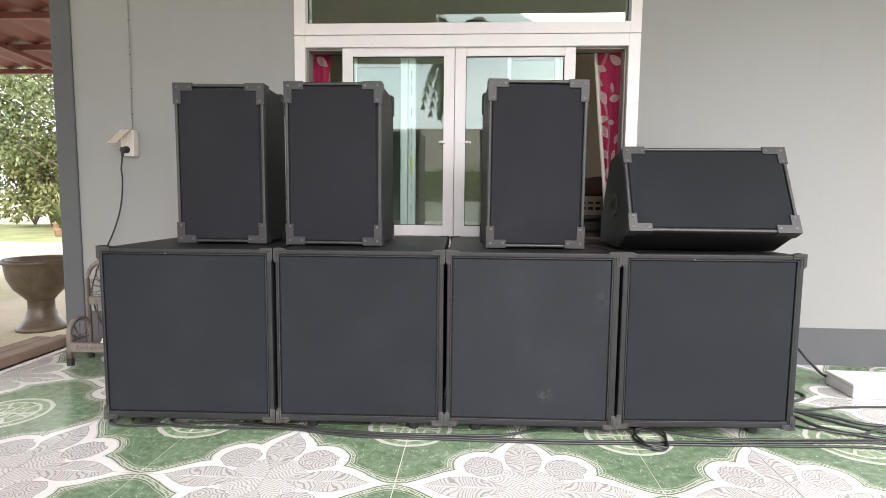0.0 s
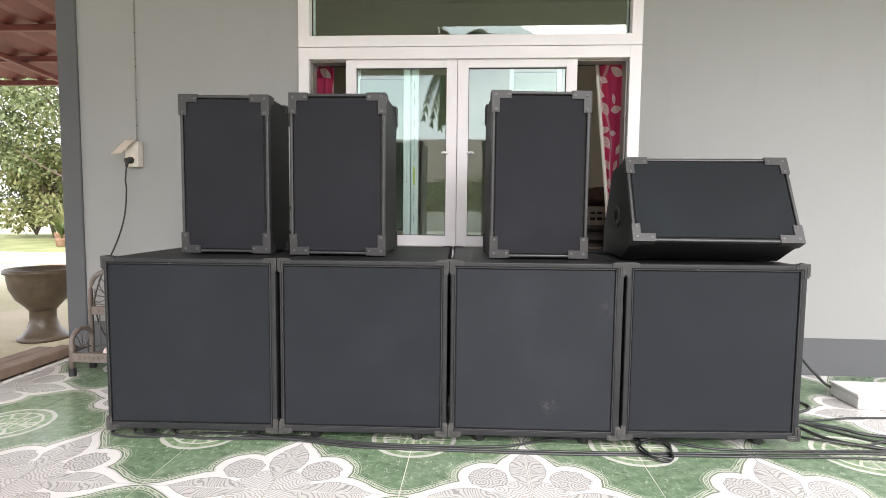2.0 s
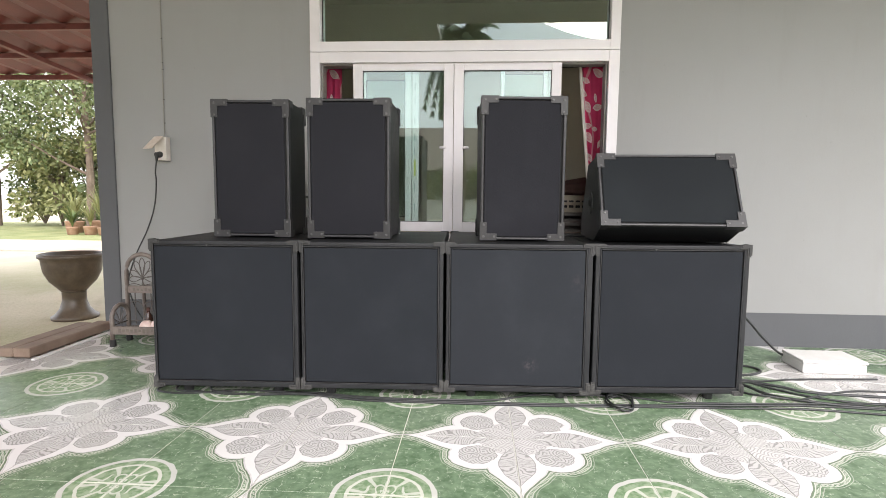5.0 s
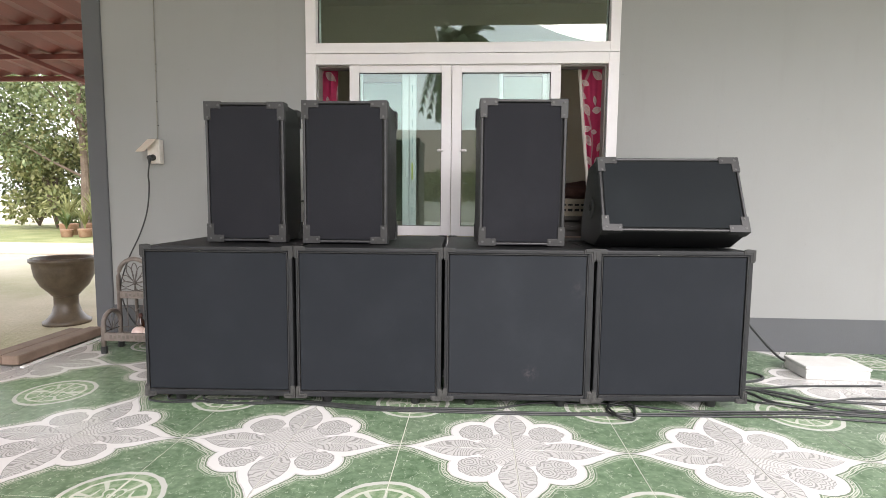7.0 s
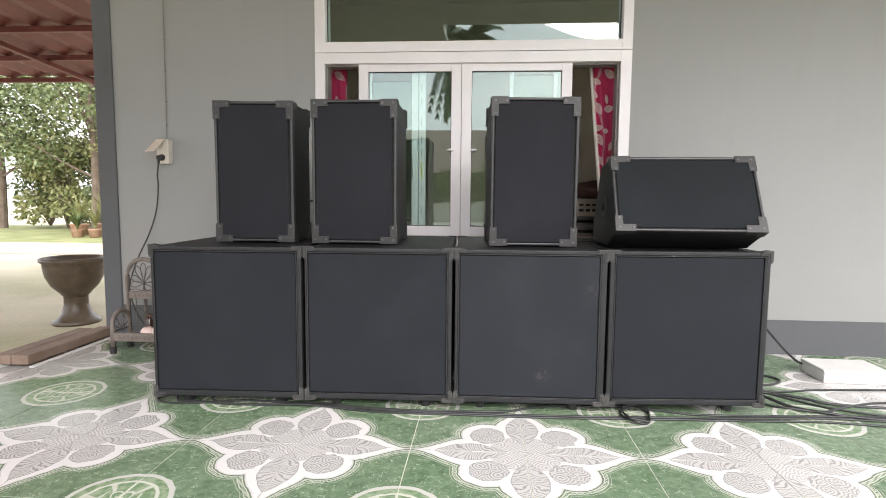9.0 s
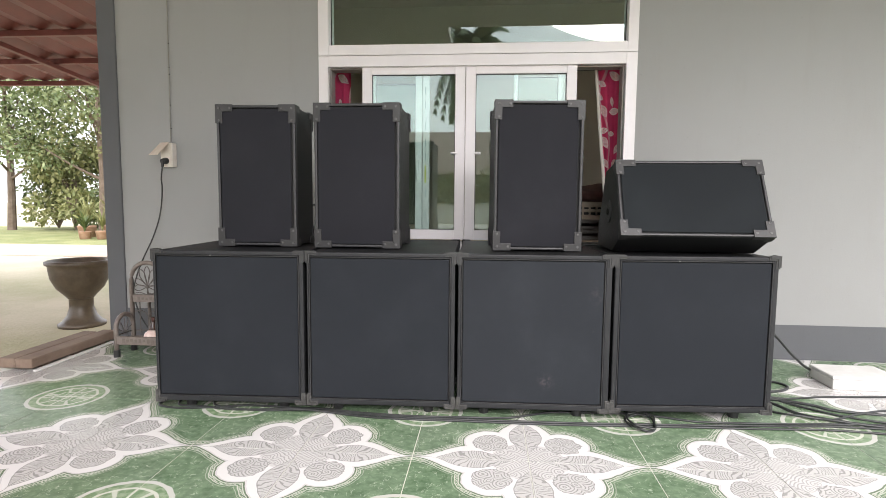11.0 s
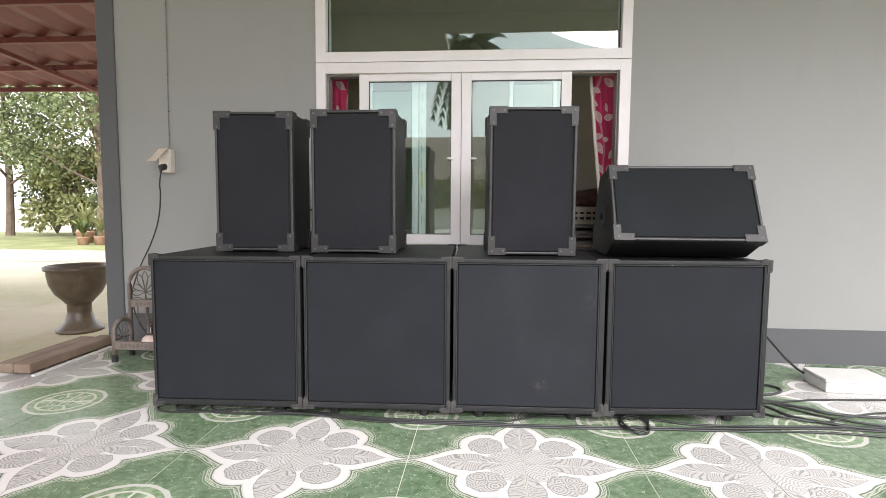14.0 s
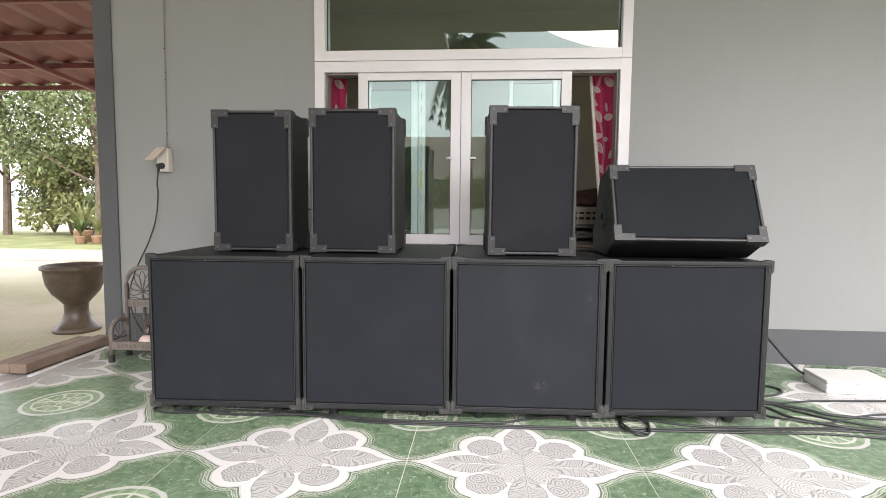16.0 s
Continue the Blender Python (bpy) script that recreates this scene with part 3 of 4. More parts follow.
# ---- loudspeaker cabinets ----
def add_corner(bm, sx, sy, sz, w, h, d, arm, wide, thick):
    """A three-sided corner brace: an L of two bars on each of the three faces."""
    cx, cy, cz = (w / 2 if sx > 0 else -w / 2), (d if sy > 0 else 0.0), (h if sz > 0 else 0.0)

    cuts = [(-thick, 0.001, wide, long) for long in arm]
    full = {(i, j, k) for i in range(3) for j in range(3) for k in range(3) if 0 in (i, j, k) and (i, j, k).count(2) < 2}
    seen = {}

    def corner(i, j, k):
        if (i, j, k) not in seen:
            seen[i, j, k] = bm.verts.new((cx - sx * cuts[0][i], cy - sy * cuts[1][j], cz - sz * cuts[2][k]))
        return seen[i, j, k]

    for cell in full:
        for axis in range(3):
            for side in (0, 1):
                beside = list(cell)
                beside[axis] += 1 if side else -1
                if tuple(beside) in full:
                    continue
                u, v = [q for q in range(3) if q != axis]
                loop = []
                for du, dv in ((0, 0), (1, 0), (1, 1), (0, 1)):
                    at = list(cell)
                    at[axis] += side
                    at[u] += du
                    at[v] += dv
                    loop.append(corner(*at))
                bm.faces.new(loop)
    bmesh.ops.recalc_face_normals(bm, faces=bm.faces)
    bmesh.ops.dissolve_limit(bm, angle_limit=0.02, verts=bm.verts, edges=bm.edges)
    bmesh.ops.bevel(bm, geom=[e for e in bm.edges if len(e.link_faces) == 2 and e.calc_face_angle(0) > 0.5], offset=0.0013, segments=2, profile=0.5, affect='EDGES')


def add_screw(bm, x, y, z, r, turn=(90, 0, 0)):
    """A domed screw head with a sunk middle."""
    m = pose(x, y, z, *turn)
    rings = [[bm.verts.new(m @ Vector((q * r * math.cos(k * math.tau / 10), q * r * math.sin(k * math.tau / 10), hgt))) for k in range(10)]
             for q, hgt in ((1.0, -0.001), (0.85, 0.0008), (0.45, 0.0012), (0.35, 0.0003))]
    for A, B in zip(rings, rings[1:]):
        for k in range(10):
            bm.faces.new((A[k], A[(k + 1) % 10], B[(k + 1) % 10], B[k]))
    bm.faces.new(rings[-1])


def speaker_parts(top, w, h, d, rim, arm, wide, cloth, screw, feet, bead_w, gap):
    """Fill an Empty with a cabinet: its front at y = 0, its base at z = 0, its middle at x = 0."""
    base = 0.0
    part("body", box((-w / 2 + 0.002, 0.014, base + 0.002), (w / 2 - 0.002, d, h - 0.002), 0.006, segments=2), VINYL, top, "black leatherette covered cabinet")
    # rounded rim round the front: its width left, right, below and above
    rl, rr, rb, rt = rim
    for a, b in (((-w / 2, 0, 0), (-w / 2 + rl, 0.03, h)), ((w / 2 - rr, 0, 0), (w / 2, 0.03, h)),
                 ((-w / 2 + rl, 0, 0), (w / 2 - rr, 0.03, rb)), ((-w / 2 + rl, 0, h - rt), (w / 2 - rr, 0.03, h))):
        part("edge_trim", box(a, b, 0.0045, segments=3), RIM if bead_w else BEAD, top)
    x0, x1, z0, z1 = -w / 2 + rl, w / 2 - rr, rb, h - rt
    k = bead_w
    if k:
        for a, b in (((x0, -0.001, z0), (x0 + k, 0.02, z1)), ((x1 - k, -0.001, z0), (x1, 0.02, z1)),
                     ((x0 + k, -0.003, z0), (x1 - k, 0.02, z0 + k)), ((x0 + k, -0.001, z1 - k), (x1 - k, 0.02, z1))):
            part("bead", box(a, b, k * 0.3), BEAD, top)
    part("recess", box((x0 + k, 0.012, z0 + k), (x1 - k, 0.016, z1 - k)), GAP, top)
    part("grille", box((x0 + k + 0.003, 0.003, z0 + k + 0.002), (x1 - k - gap, 0.013, z1 - k - 0.004), 0.003, segments=2), cloth, top, "dark cloth covered front grille")
    for sz in (-1, 1):
        for sy in (-1, 1):
            for sx in (-1, 1):
                bm = bmesh.new()
                add_corner(bm, sx, sy, sz, w, h, d, arm, wide, 0.003)
                scuffed = feet and sz < 0 and sy < 0
                c = part("corner_protector", bm, WORN_CORNER if scuffed else CORNER if sy < 0 else RUBBER, top, "scuffed metal corner brace" if scuffed else "grey plastic corner brace" if sy < 0 else "black plastic corner brace")
                if feet and sy < 0:
                    bm = bmesh.new()
                    add_corner(bm, sx, sy, sz, w, h, d, [q * 0.86 for q in arm], wide * 0.5, 0.0055)
                    part("ridge", bm, WORN_CORNER if scuffed else CORNER, c)
                if sy < 0 and screw:
                    cx, cz = sx * (w / 2 - wide * 0.5), (h - wide * 0.5 if sz > 0 else wide * 0.5)
                    for ax, az in ((0, 0), (arm[0] - wide * 0.9, 0), (0, arm[2] - wide * 0.9)):
                        bm = bmesh.new()
                        add_screw(bm, cx - sx * ax, -0.0035, cz - sz * az, screw)
                        part("screw", bm, SCREW, c)
    if feet:
        for sx in (-1, 1):
            for y in (0.07, d - 0.07):
                bm = bmesh.new()
                add_rod(bm, (sx * (w / 2 - 0.11), y, -feet), (sx * (w / 2 - 0.11), y, 0.003), 0.02, 16, 0.024)
                part("foot", bm, RUBBER, top)
    return top


SUB_TOP = 0.672
SUB_H, SUB_D, FOOT = 0.630, 0.78, 0.042
for x0, ya, x1, yb, left, right, note in ((-1.517, 0.300, -0.893, 0.322, 0.008, 0.018, "large black square subwoofer cabinet with dusty charcoal cloth front"),
                             (-0.880, 0.325, -0.278, 0.343, 0.009, 0.018, "large black square subwoofer cabinet with charcoal cloth front"),
                             (-0.266, 0.345, 0.339, 0.360, 0.013, 0.024, "large black square subwoofer cabinet with a pale smudge on its cloth"),
                             (0.352, 0.372, 0.988, 0.412, 0.020, 0.020, "large black square subwoofer cabinet, slightly turned, under the wedge monitor")):
    w = math.hypot(x1 - x0, yb - ya)
    turn = math.degrees(math.atan2(yb - ya, x1 - x0))
    sub = thing("subwoofer", pose((x0 + x1) / 2, (ya + yb) / 2, FOOT, 0, 0, turn), note, "loudspeaker", "row of subwoofers")
    speaker_parts(sub, w, SUB_H, SUB_D, (left, right, 0.022, 0.018), (0.042, 0.046, 0.046), 0.014, CLOTH_MARKED_LIT if "smudge" in note else CLOTH_SUB, 0.0, FOOT, 0.004, 0.003)

    if "turned" in note or "dusty" in note:
        bm = bmesh.new()
        add_box(bm, (-0.072, -0.0012, SUB_H - 0.021), (-0.066, 0.003, SUB_H - 0.017), 0.0008)
        part("label_scrap", bm, SLAB, sub, "tiny scrap of a white label")

for cx, cy, turn, w, h, deep, note in ((-1.163, 0.515, 2.5, 0.347, 0.610, 0.27, "tall black loudspeaker cabinet with grey corner braces, standing on a subwoofer"),
                                 (-0.714, 0.500, 0.5, 0.368, 0.612, 0.33, "tall black loudspeaker cabinet with grey corner braces, standing on a subwoofer"),
                                 (0.056, 0.500, 3.5, 0.366, 0.618, 0.33, "tall black loudspeaker cabinet with grey corner braces, standing on a subwoofer")):
    sp = thing("loudspeaker", pose(cx, cy, SUB_TOP + 0.006, 0, 0, turn), note, "loudspeaker", "full-range loudspeakers")
    speaker_parts(sp, w, h, deep, (0.012, 0.013, 0.012, 0.012), (0.072, 0.06, 0.078), 0.028, CLOTH_TOP, 0.0058, 0.0, 0.0, 0.009)


# wedge monitor lying on its side
def wedge(top, w):
    prof = [(0.150, 0.0), (0.0, 0.073), (0.150, 0.374), (0.34, 0.345), (0.47, 0.10), (0.47, 0.0)]
    bm = bmesh.new()
    L = [bm.verts.new((-w / 2, y, z)) for y, z in prof]
    R = [bm.verts.new((w / 2, y, z)) for y, z in prof]
    n = len(prof)
    bm.faces.new(L), bm.faces.new(R[::-1])
    for i in range(n):
        bm.faces.new((L[i], R[i], R[(i + 1) % n], L[(i + 1) % n]))
    bmesh.ops.recalc_face_normals(bm, faces=bm.faces)
    bmesh.ops.bevel(bm, geom=list(bm.edges), offset=0.005, segments=2, profile=0.5, affect='EDGES')
    part("body", bm, VINYL, top, "black leatherette covered wedge cabinet")
    # slanted front: local plane with x along the width and z up the slope
    p, q = Vector((0, *prof[1])), Vector((0, *prof[2]))
    up = (q - p)
    hh = up.length
    up.normalize()
    out = Vector((0, -up.z, up.y))
    m = Matrix(((1, 0, 0, 0), (0, -out.y, up.y, p.y), (0, -out.z, up.z, p.z), (0, 0, 0, 1)))
    m.translation = p + out * 0.012

    def bx(a, b, bev, seg=2):
        return box(a, b, bev, m, seg)

    rim = 0.012
    for a, b in (((-w / 2, 0, 0), (-w / 2 + rim, 0.02, hh)), ((w / 2 - rim, 0, 0), (w / 2, 0.02, hh)),
                 ((-w / 2 + rim, 0, 0), (w / 2 - rim, 0.02, rim)), ((-w / 2 + rim, 0, hh - rim), (w / 2 - rim, 0.02, hh))):
        part("edge_trim", bx(a, b, 0.005, 3), BEAD, top)
    part("recess", bx((-w / 2 + rim, 0.008, rim), (w / 2 - rim, 0.011, hh - rim), 0), GAP, top)
    g = rim + 0.004
    part("grille", bx((-w / 2 + g, 0.002, g), (w / 2 - g, 0.010, hh - g), 0.003), CLOTH_WEDGE, top, "blue-black cloth covered front grille")
    for sx in (-1, 1):
        for sz in (-1, 1):
            bm = bmesh.new()
            add_corner(bm, sx, -1, sz, w, hh, 0.2, (0.078, 0.045, 0.066), 0.028, 0.003)
            bmesh.ops.transform(bm, matrix=m, verts=bm.verts)
            c = part("corner_protector", bm, CORNER, top, "grey plastic corner brace")
            cx, cz = sx * (w / 2 - 0.014), (hh - 0.014 if sz > 0 else 0.014)
            for dx, dz in ((0, 0), (0.052, 0), (0, 0.042)):
                bm = bmesh.new()
                add_screw(bm, cx - sx * dx, -0.0035, cz - sz * dz, 0.0056)
                bmesh.ops.transform(bm, matrix=m, verts=bm.verts)
                part("screw", bm, SCREW, c)
    # round input plate on the side
    bm = bmesh.new()
    bmesh.ops.create_cone(bm, cap_ends=True, segments=28, radius1=0.05, radius2=0.047, depth=0.006, matrix=Matrix.Translation((-w / 2 - 0.002, 0.235, 0.165)) @ pose(0, 0, 0, 0, -90, 0))
    plate = part("input_plate", bm, RUBBER, top, "round black input plate")
    for k in range(4):
        a = k * math.tau / 4 + 0.7
        bm = bmesh.new()
        add_screw(bm, -w / 2 - 0.006, 0.235 + 0.038 * math.cos(a), 0.165 + 0.038 * math.sin(a), 0.006, (0, -90, 0))
        part("screw", bm, SCREW, plate)
    bm = bmesh.new()
    add_rod(bm, (-w / 2 - 0.004, 0.235, 0.165), (-w / 2 - 0.010, 0.235, 0.165), 0.014, 14)
    part("jack", bm, GAP, plate)
    for sx in (-1, 1):
        bm = bmesh.new()
        add_box(bm, (sx * (w / 2 - 0.05) - 0.03, 0.165, -0.003), (sx * (w / 2 - 0.05) + 0.03, 0.20, 0.003), 0.001)
        part("skid", bm, CORNER, top)


mon = thing("wedge_monitor", pose(0.660, 0.388, SUB_TOP + 0.004, 0, 0, -1.0), "black wedge stage monitor with grey corner braces, lying on a subwoofer", "loudspeaker")
wedge(mon, 0.574)


# ---- wall socket ----
sock = thing("wall_socket", pose(-2.062, WALL, 1.072), "yellowed surface wall socket with its flap propped open", "socket")
part("box", box((-0.045, -0.048, 0.0), (0.03, 0.0, 0.142), 0.004, segments=2), SOCKET, sock)
bm = bmesh.new()
add_box(bm, (-0.0445, -0.004, -0.114), (0.032, 0.0, 0.0), 0.0015, Matrix.Translation((-0.006, -0.05, 0.142)) @ pose(0, 0, 0, -46, 0, -20))
part("flap", bm, FLAP, sock, "hinged yellowed cover flap")
part("face", box((-0.038, -0.051, 0.012), (0.023, -0.048, 0.10), 0.001), SOCKET, sock)
bm = bmesh.new()
add_rod(bm, (-0.008, -0.05, 0.035), (-0.008, -0.088, 0.03), 0.019, 14, 0.016)
add_rod(bm, (-0.008, -0.085, 0.032), (-0.010, -0.088, -0.005), 0.012, 12, 0.006)
plug = part("plug", bm, RUBBER, None, smooth=False)
plug.matrix_world = sock.matrix_world.copy()
tagged(plug, "black moulded mains plug in the wall socket", "plug")

wire = part("surface_wire", tube([(-2.055 - 0.010 * (2.7 - z) / 1.4, WALL - 0.004, z) for z in np.linspace(1.21, 2.7, 14)], 0.0035, 6), worn("grey_wire", (0.20, 0.19, 0.17), (0.3, 0.29, 0.27), 0.6), None)
tagged(wire, "thin grey electric wire clipped up the wall", "wire")
for z in (1.30, 1.44, 1.62, 1.66, 1.80):
    bm = bmesh.new()
    add_box(bm, (-2.066, WALL - 0.007, z), (-2.057, WALL, z + 0.004), 0.001)
    part("clip", bm, RUBBER, wire)


# ---- cables ----
def cable(points, r, label, closed=False, steps=8):
    ob = part("cable", tube(glide(points, steps, closed), r, 8, closed), CABLE, None, smooth=True)
    return tagged(ob, label, "cable", "cables on the floor")


R = 0.0047
cord = part("mains_cord", tube(glide([(-2.072, 1.272, 1.07), (-2.090, 1.285, 1.0), (-2.096, 1.30, 0.95), (-2.104, 1.30, 0.85), (-2.126, 1.30, 0.75), (-2.172, 1.30, 0.635),
                                      (-2.234, 1.30, 0.518), (-2.285, 1.305, 0.405), (-2.31, 1.31, 0.30), (-2.27, 1.32, 0.14), (-2.15, 1.325, 0.012), (-1.9, 1.3, 0.012), (-1.6, 1.22, 0.012)], 8), 0.0042, 8), CABLE, smooth=True)
tagged(cord, "thin black mains cord hanging from the wall plug", "cable")
cable([(-1.44, 0.60, R), (-1.51, 0.48, R), (-1.545, 0.362, R), (-1.50, 0.324, R), (-1.42, 0.317, R), (-1.30, 0.337, R), (-1.16, 0.372, R), (-1.0, 0.370, R), (-0.82, 0.352, R), (-0.64, 0.330, R), (-0.47, 0.317, R),
       (-0.23, 0.318, R), (0.0, 0.322, R), (0.24, 0.330, R), (0.5, 0.345, R), (0.82, 0.366, R), (1.05, 0.385, R), (1.25, 0.40, R), (1.6, 0.38, R), (1.9, 0.33, R)], R, "black loudspeaker cable lying along the subwoofers")
cable([(-1.40, 0.62, R), (-1.47, 0.48, R), (-1.46, 0.357, R), (-1.35, 0.344, R), (-1.20, 0.324, R), (-1.03, 0.344, R), (-0.85, 0.370, R), (-0.66, 0.344, R), (-0.45, 0.332, R), (-0.25, 0.340, R), (-0.065, 0.352, R),
       (0.04, 0.395, R), (0.131, 0.430, R), (0.3, 0.442, R), (0.46, 0.448, R), (0.58, 0.425, R), (0.71, 0.392, R), (0.95, 0.40, R), (1.2, 0.42, R), (1.5, 0.44, R), (1.8, 0.48, R)], R, "black loudspeaker cable lying along the subwoofers")
cable([(-1.34, 0.60, R), (-1.33, 0.422, R), (-1.26, 0.330, R * 2.6), (-1.08, 0.327, R), (-0.87, 0.334, R * 2.4), (-0.6, 0.302, R), (-0.3, 0.302, R), (0.1, 0.305, R), (0.35, 0.318, R), (0.6, 0.332, R), (0.9, 0.345, R), (1.25, 0.36, R), (1.7, 0.30, R)], R,
      "black loudspeaker cable lying along the subwoofers")
coil = [(0.466 + 0.054 * math.cos(a) * (1 + 0.04 * math.sin(3 * a)), 0.351 + 0.078 * math.sin(a), R + 0.010 * (1 + math.sin(a * 2)) / 2) for a in np.linspace(0, math.tau, 18)[:-1]]
cable(coil, R, "small loop of black cable on the tiles", True, 4)
cable([(x + 0.006 * math.sin(k), y + 0.006 * math.cos(2 * k), z + 0.011) for k, (x, y, z) in enumerate(coil)], R, "small loop of black cable on the tiles", True, 4)
# tangle beside the last subwoofer
cable([(1.02, 0.95, 0.45), (1.08, 0.92, 0.40), (1.22, 0.90, 0.273), (1.362, 0.95, 0.135), (1.5, 1.05, 0.04), (1.64, 1.16, 0.007), (1.95, 1.22, 0.007)], 0.0065, "black cable running down from the subwoofer back")
cable([(1.06, 0.98, R), (1.18, 0.96, R), (1.27, 0.93, R), (1.30, 0.875, R), (1.26, 0.82, R), (1.17, 0.785, R), (1.02, 0.78, R)], 0.0065, "black cable loop on the tiles")
cable([(1.02, 0.72, R), (1.10, 0.71, R * 2), (1.2, 0.70, R), (1.3, 0.72, R), (1.42, 0.745, R), (1.8, 0.78, R)], R, "tangled black cable on the tiles")
cable([(1.02, 0.72, R * 3), (1.10, 0.60, R * 3), (1.16, 0.52, R), (1.26, 0.45, R * 2), (1.45, 0.41, R), (1.8, 0.39, R)], 0.0065, "tangled black cable on the tiles")
cable([(1.02, 0.69, R), (1.14, 0.67, R * 2), (1.26, 0.61, R * 2.5), (1.38, 0.56, R), (1.8, 0.52, R)], 0.0065, "tangled black cable on the tiles")
cable([(1.02, 0.62, R), (1.07, 0.53, R), (1.14, 0.48, R * 2.6), (1.26, 0.47, R), (1.40, 0.53, R * 2), (1.58, 0.60, R), (1.8, 0.60, R)], R, "tangled black cable on the tiles")
cable([(1.02, 0.75, R * 2), (1.12, 0.69, R * 2), (1.22, 0.60, R), (1.32, 0.52, R), (1.5, 0.45, R), (1.85, 0.41, R)], R, "tangled black cable on the tiles")
# short leads behind the tops
cable([(-1.33, 0.70, SUB_TOP + 0.02), (-1.38, 0.76, SUB_TOP + 0.03), (-1.36, 0.84, SUB_TOP + 0.04), (-1.24, 0.88, SUB_TOP + 0.06), (-1.15, 0.885, SUB_TOP + 0.12)], 0.005, "short black lead behind a loudspeaker")
cable([(-1.03, 0.778, 0.855), (-1.0, 0.80, 0.858), (-0.95, 0.825, 0.862), (-0.90, 0.845, 0.89), (-0.84, 0.850, 0.90), (-0.80, 0.828, 0.90)], 0.005, "short black lead between two loudspeakers")
cable([(0.26, 0.72, SUB_TOP + 0.008), (0.33, 0.80, SUB_TOP + 0.008), (0.40, 0.74, SUB_TOP + 0.008), (0.43, 0.66, SUB_TOP + 0.008), (0.46, 0.60, SUB_TOP + 0.008)], 0.005, "short black lead on a subwoofer")

white = thing("white_box", pose(1.655, 0.955, 0, 0, 0, -2), "white plastic box on the tiles by the wall", "box")
part("tray", box((-0.15, -0.1, 0), (0.15, 0.1, 0.05), 0.006, segments=2), WHITE_STRIP, white)
part("lid", box((-0.154, -0.104, 0.051), (0.154, 0.104, 0.066), 0.005, segments=2), WHITE_STRIP, white)


# ---- metal rack with arches ----
rack = thing("shoe_rack", pose(-2.2, 0.99, 0), "taupe metal two-tier shoe rack with arched ends", "rack")
BACK = 0.145
RK = 0.0125


def arch(x0, x1, y0, y1, z0, z1):
    """An upside-down U between two feet."""
    half = math.hypot(x1 - x0, y1 - y0) / 2
    pts = [(x0, y0, z0)]
    for k in range(13):
        a = math.pi * (1 - k / 12)
        s = (1 + math.cos(a)) / 2
        pts.append((x0 + (x1 - x0) * s, y0 + (y1 - y0) * s, z1 - half + half * math.sin(a)))
    return pts + [(x1, y1, z0)]


part("small_arch", tube(arch(0, 0, 0, BACK, 0.02, 0.228), RK, 10), RACK, rack, smooth=True)
part("small_arch", tube(arch(0.585, 0.585, 0, BACK, 0.02, 0.228), RK, 10), RACK, rack, smooth=True)
for k in range(3):
    x = 0.195 * k
    part("tall_arch", tube(arch(x, x + 0.195, BACK, BACK, 0.02 if k in (0, 2) else 0.3, 0.515), RK, 10), RACK, rack, smooth=True)
    cx, cz, rr = x + 0.0975, 0.375, 0.085
    bm = bmesh.new()
    bmesh.ops.create_uvsphere(bm, u_segments=10, v_segments=6, radius=0.012, matrix=Matrix.Translation((cx, BACK, cz)))
    for i in range(7):
        a = math.radians(-8 + i * 196 / 6)
        tip = Vector((cx + 0.082 * math.cos(a), BACK, cz + (0.118 if 0.7 < a < 2.4 else 0.09) * math.sin(a) ** 1 if math.sin(a) > 0 else cz + 0.08 * math.sin(a)))
        side = Vector((-math.sin(a), 0, math.cos(a))) * 0.017
        mid = (Vector((cx, BACK, cz)) * 0.32 + tip * 0.68)
        add_tube(bm, glide([(cx, BACK, cz), mid + side, tip, mid - side, (cx, BACK, cz)], 5), 0.0028, 5)
    add_tube(bm, glide([(cx, BACK, cz - 0.01), (cx, BACK, cz - 0.045), (cx - 0.05, BACK, cz - 0.035), (cx - 0.09, BACK, cz - 0.042)], 5), 0.0028, 5)
    add_tube(bm, glide([(cx, BACK, cz - 0.01), (cx, BACK, cz - 0.045), (cx + 0.05, BACK, cz - 0.035), (cx + 0.09, BACK, cz - 0.042)], 5), 0.0028, 5)
    part("wire_flower", bm, RACK_DARK, rack)
bm = bmesh.new()
for k in range(6):
    x = 0.04 + k * 0.098
    add_tube(bm, arch(x - 0.045, x + 0.055, BACK + 0.002, BACK + 0.002, 0.12, 0.235), 0.003, 5)
    add_rod(bm, (x + 0.005, BACK + 0.002, 0.10), (x + 0.005, BACK + 0.002, 0.30), 0.003, 5)
add_rod(bm, (0, BACK, 0.115), (0.585, BACK, 0.15), 0.004, 6)
part("wire_arcs", bm, RACK_DARK, rack)
bm = bmesh.new()
for i in range(5):
    a = math.radians(20 + i * 35)
    add_rod(bm, (0, BACK / 2, 0.12), (0, BACK / 2 + 0.06 * math.cos(a), 0.13 + 0.075 * math.sin(a)), 0.0028, 5)
add_rod(bm, (0, 0, 0.12), (0, BACK, 0.12), 0.004, 6)
part("wire_fan", bm, RACK_DARK, rack)
part("upper_shelf_edge", box((0, BACK - 0.008, 0.285), (0.585, BACK + 0.008, 0.328), 0.002), RACK, rack)
low = part("lower_shelf_edge", box((0, -0.008, 0.072), (0.585, 0.008, 0.118), 0.002), RACK, rack)
bm = bmesh.new()
for k in range(22):
    x = 0.04 + k * 0.024
    add_box(bm, (x, -0.0095, 0.083 + 0.004 * (k % 3)), (x + 0.014, -0.0075, 0.108 - 0.005 * (k % 2)))
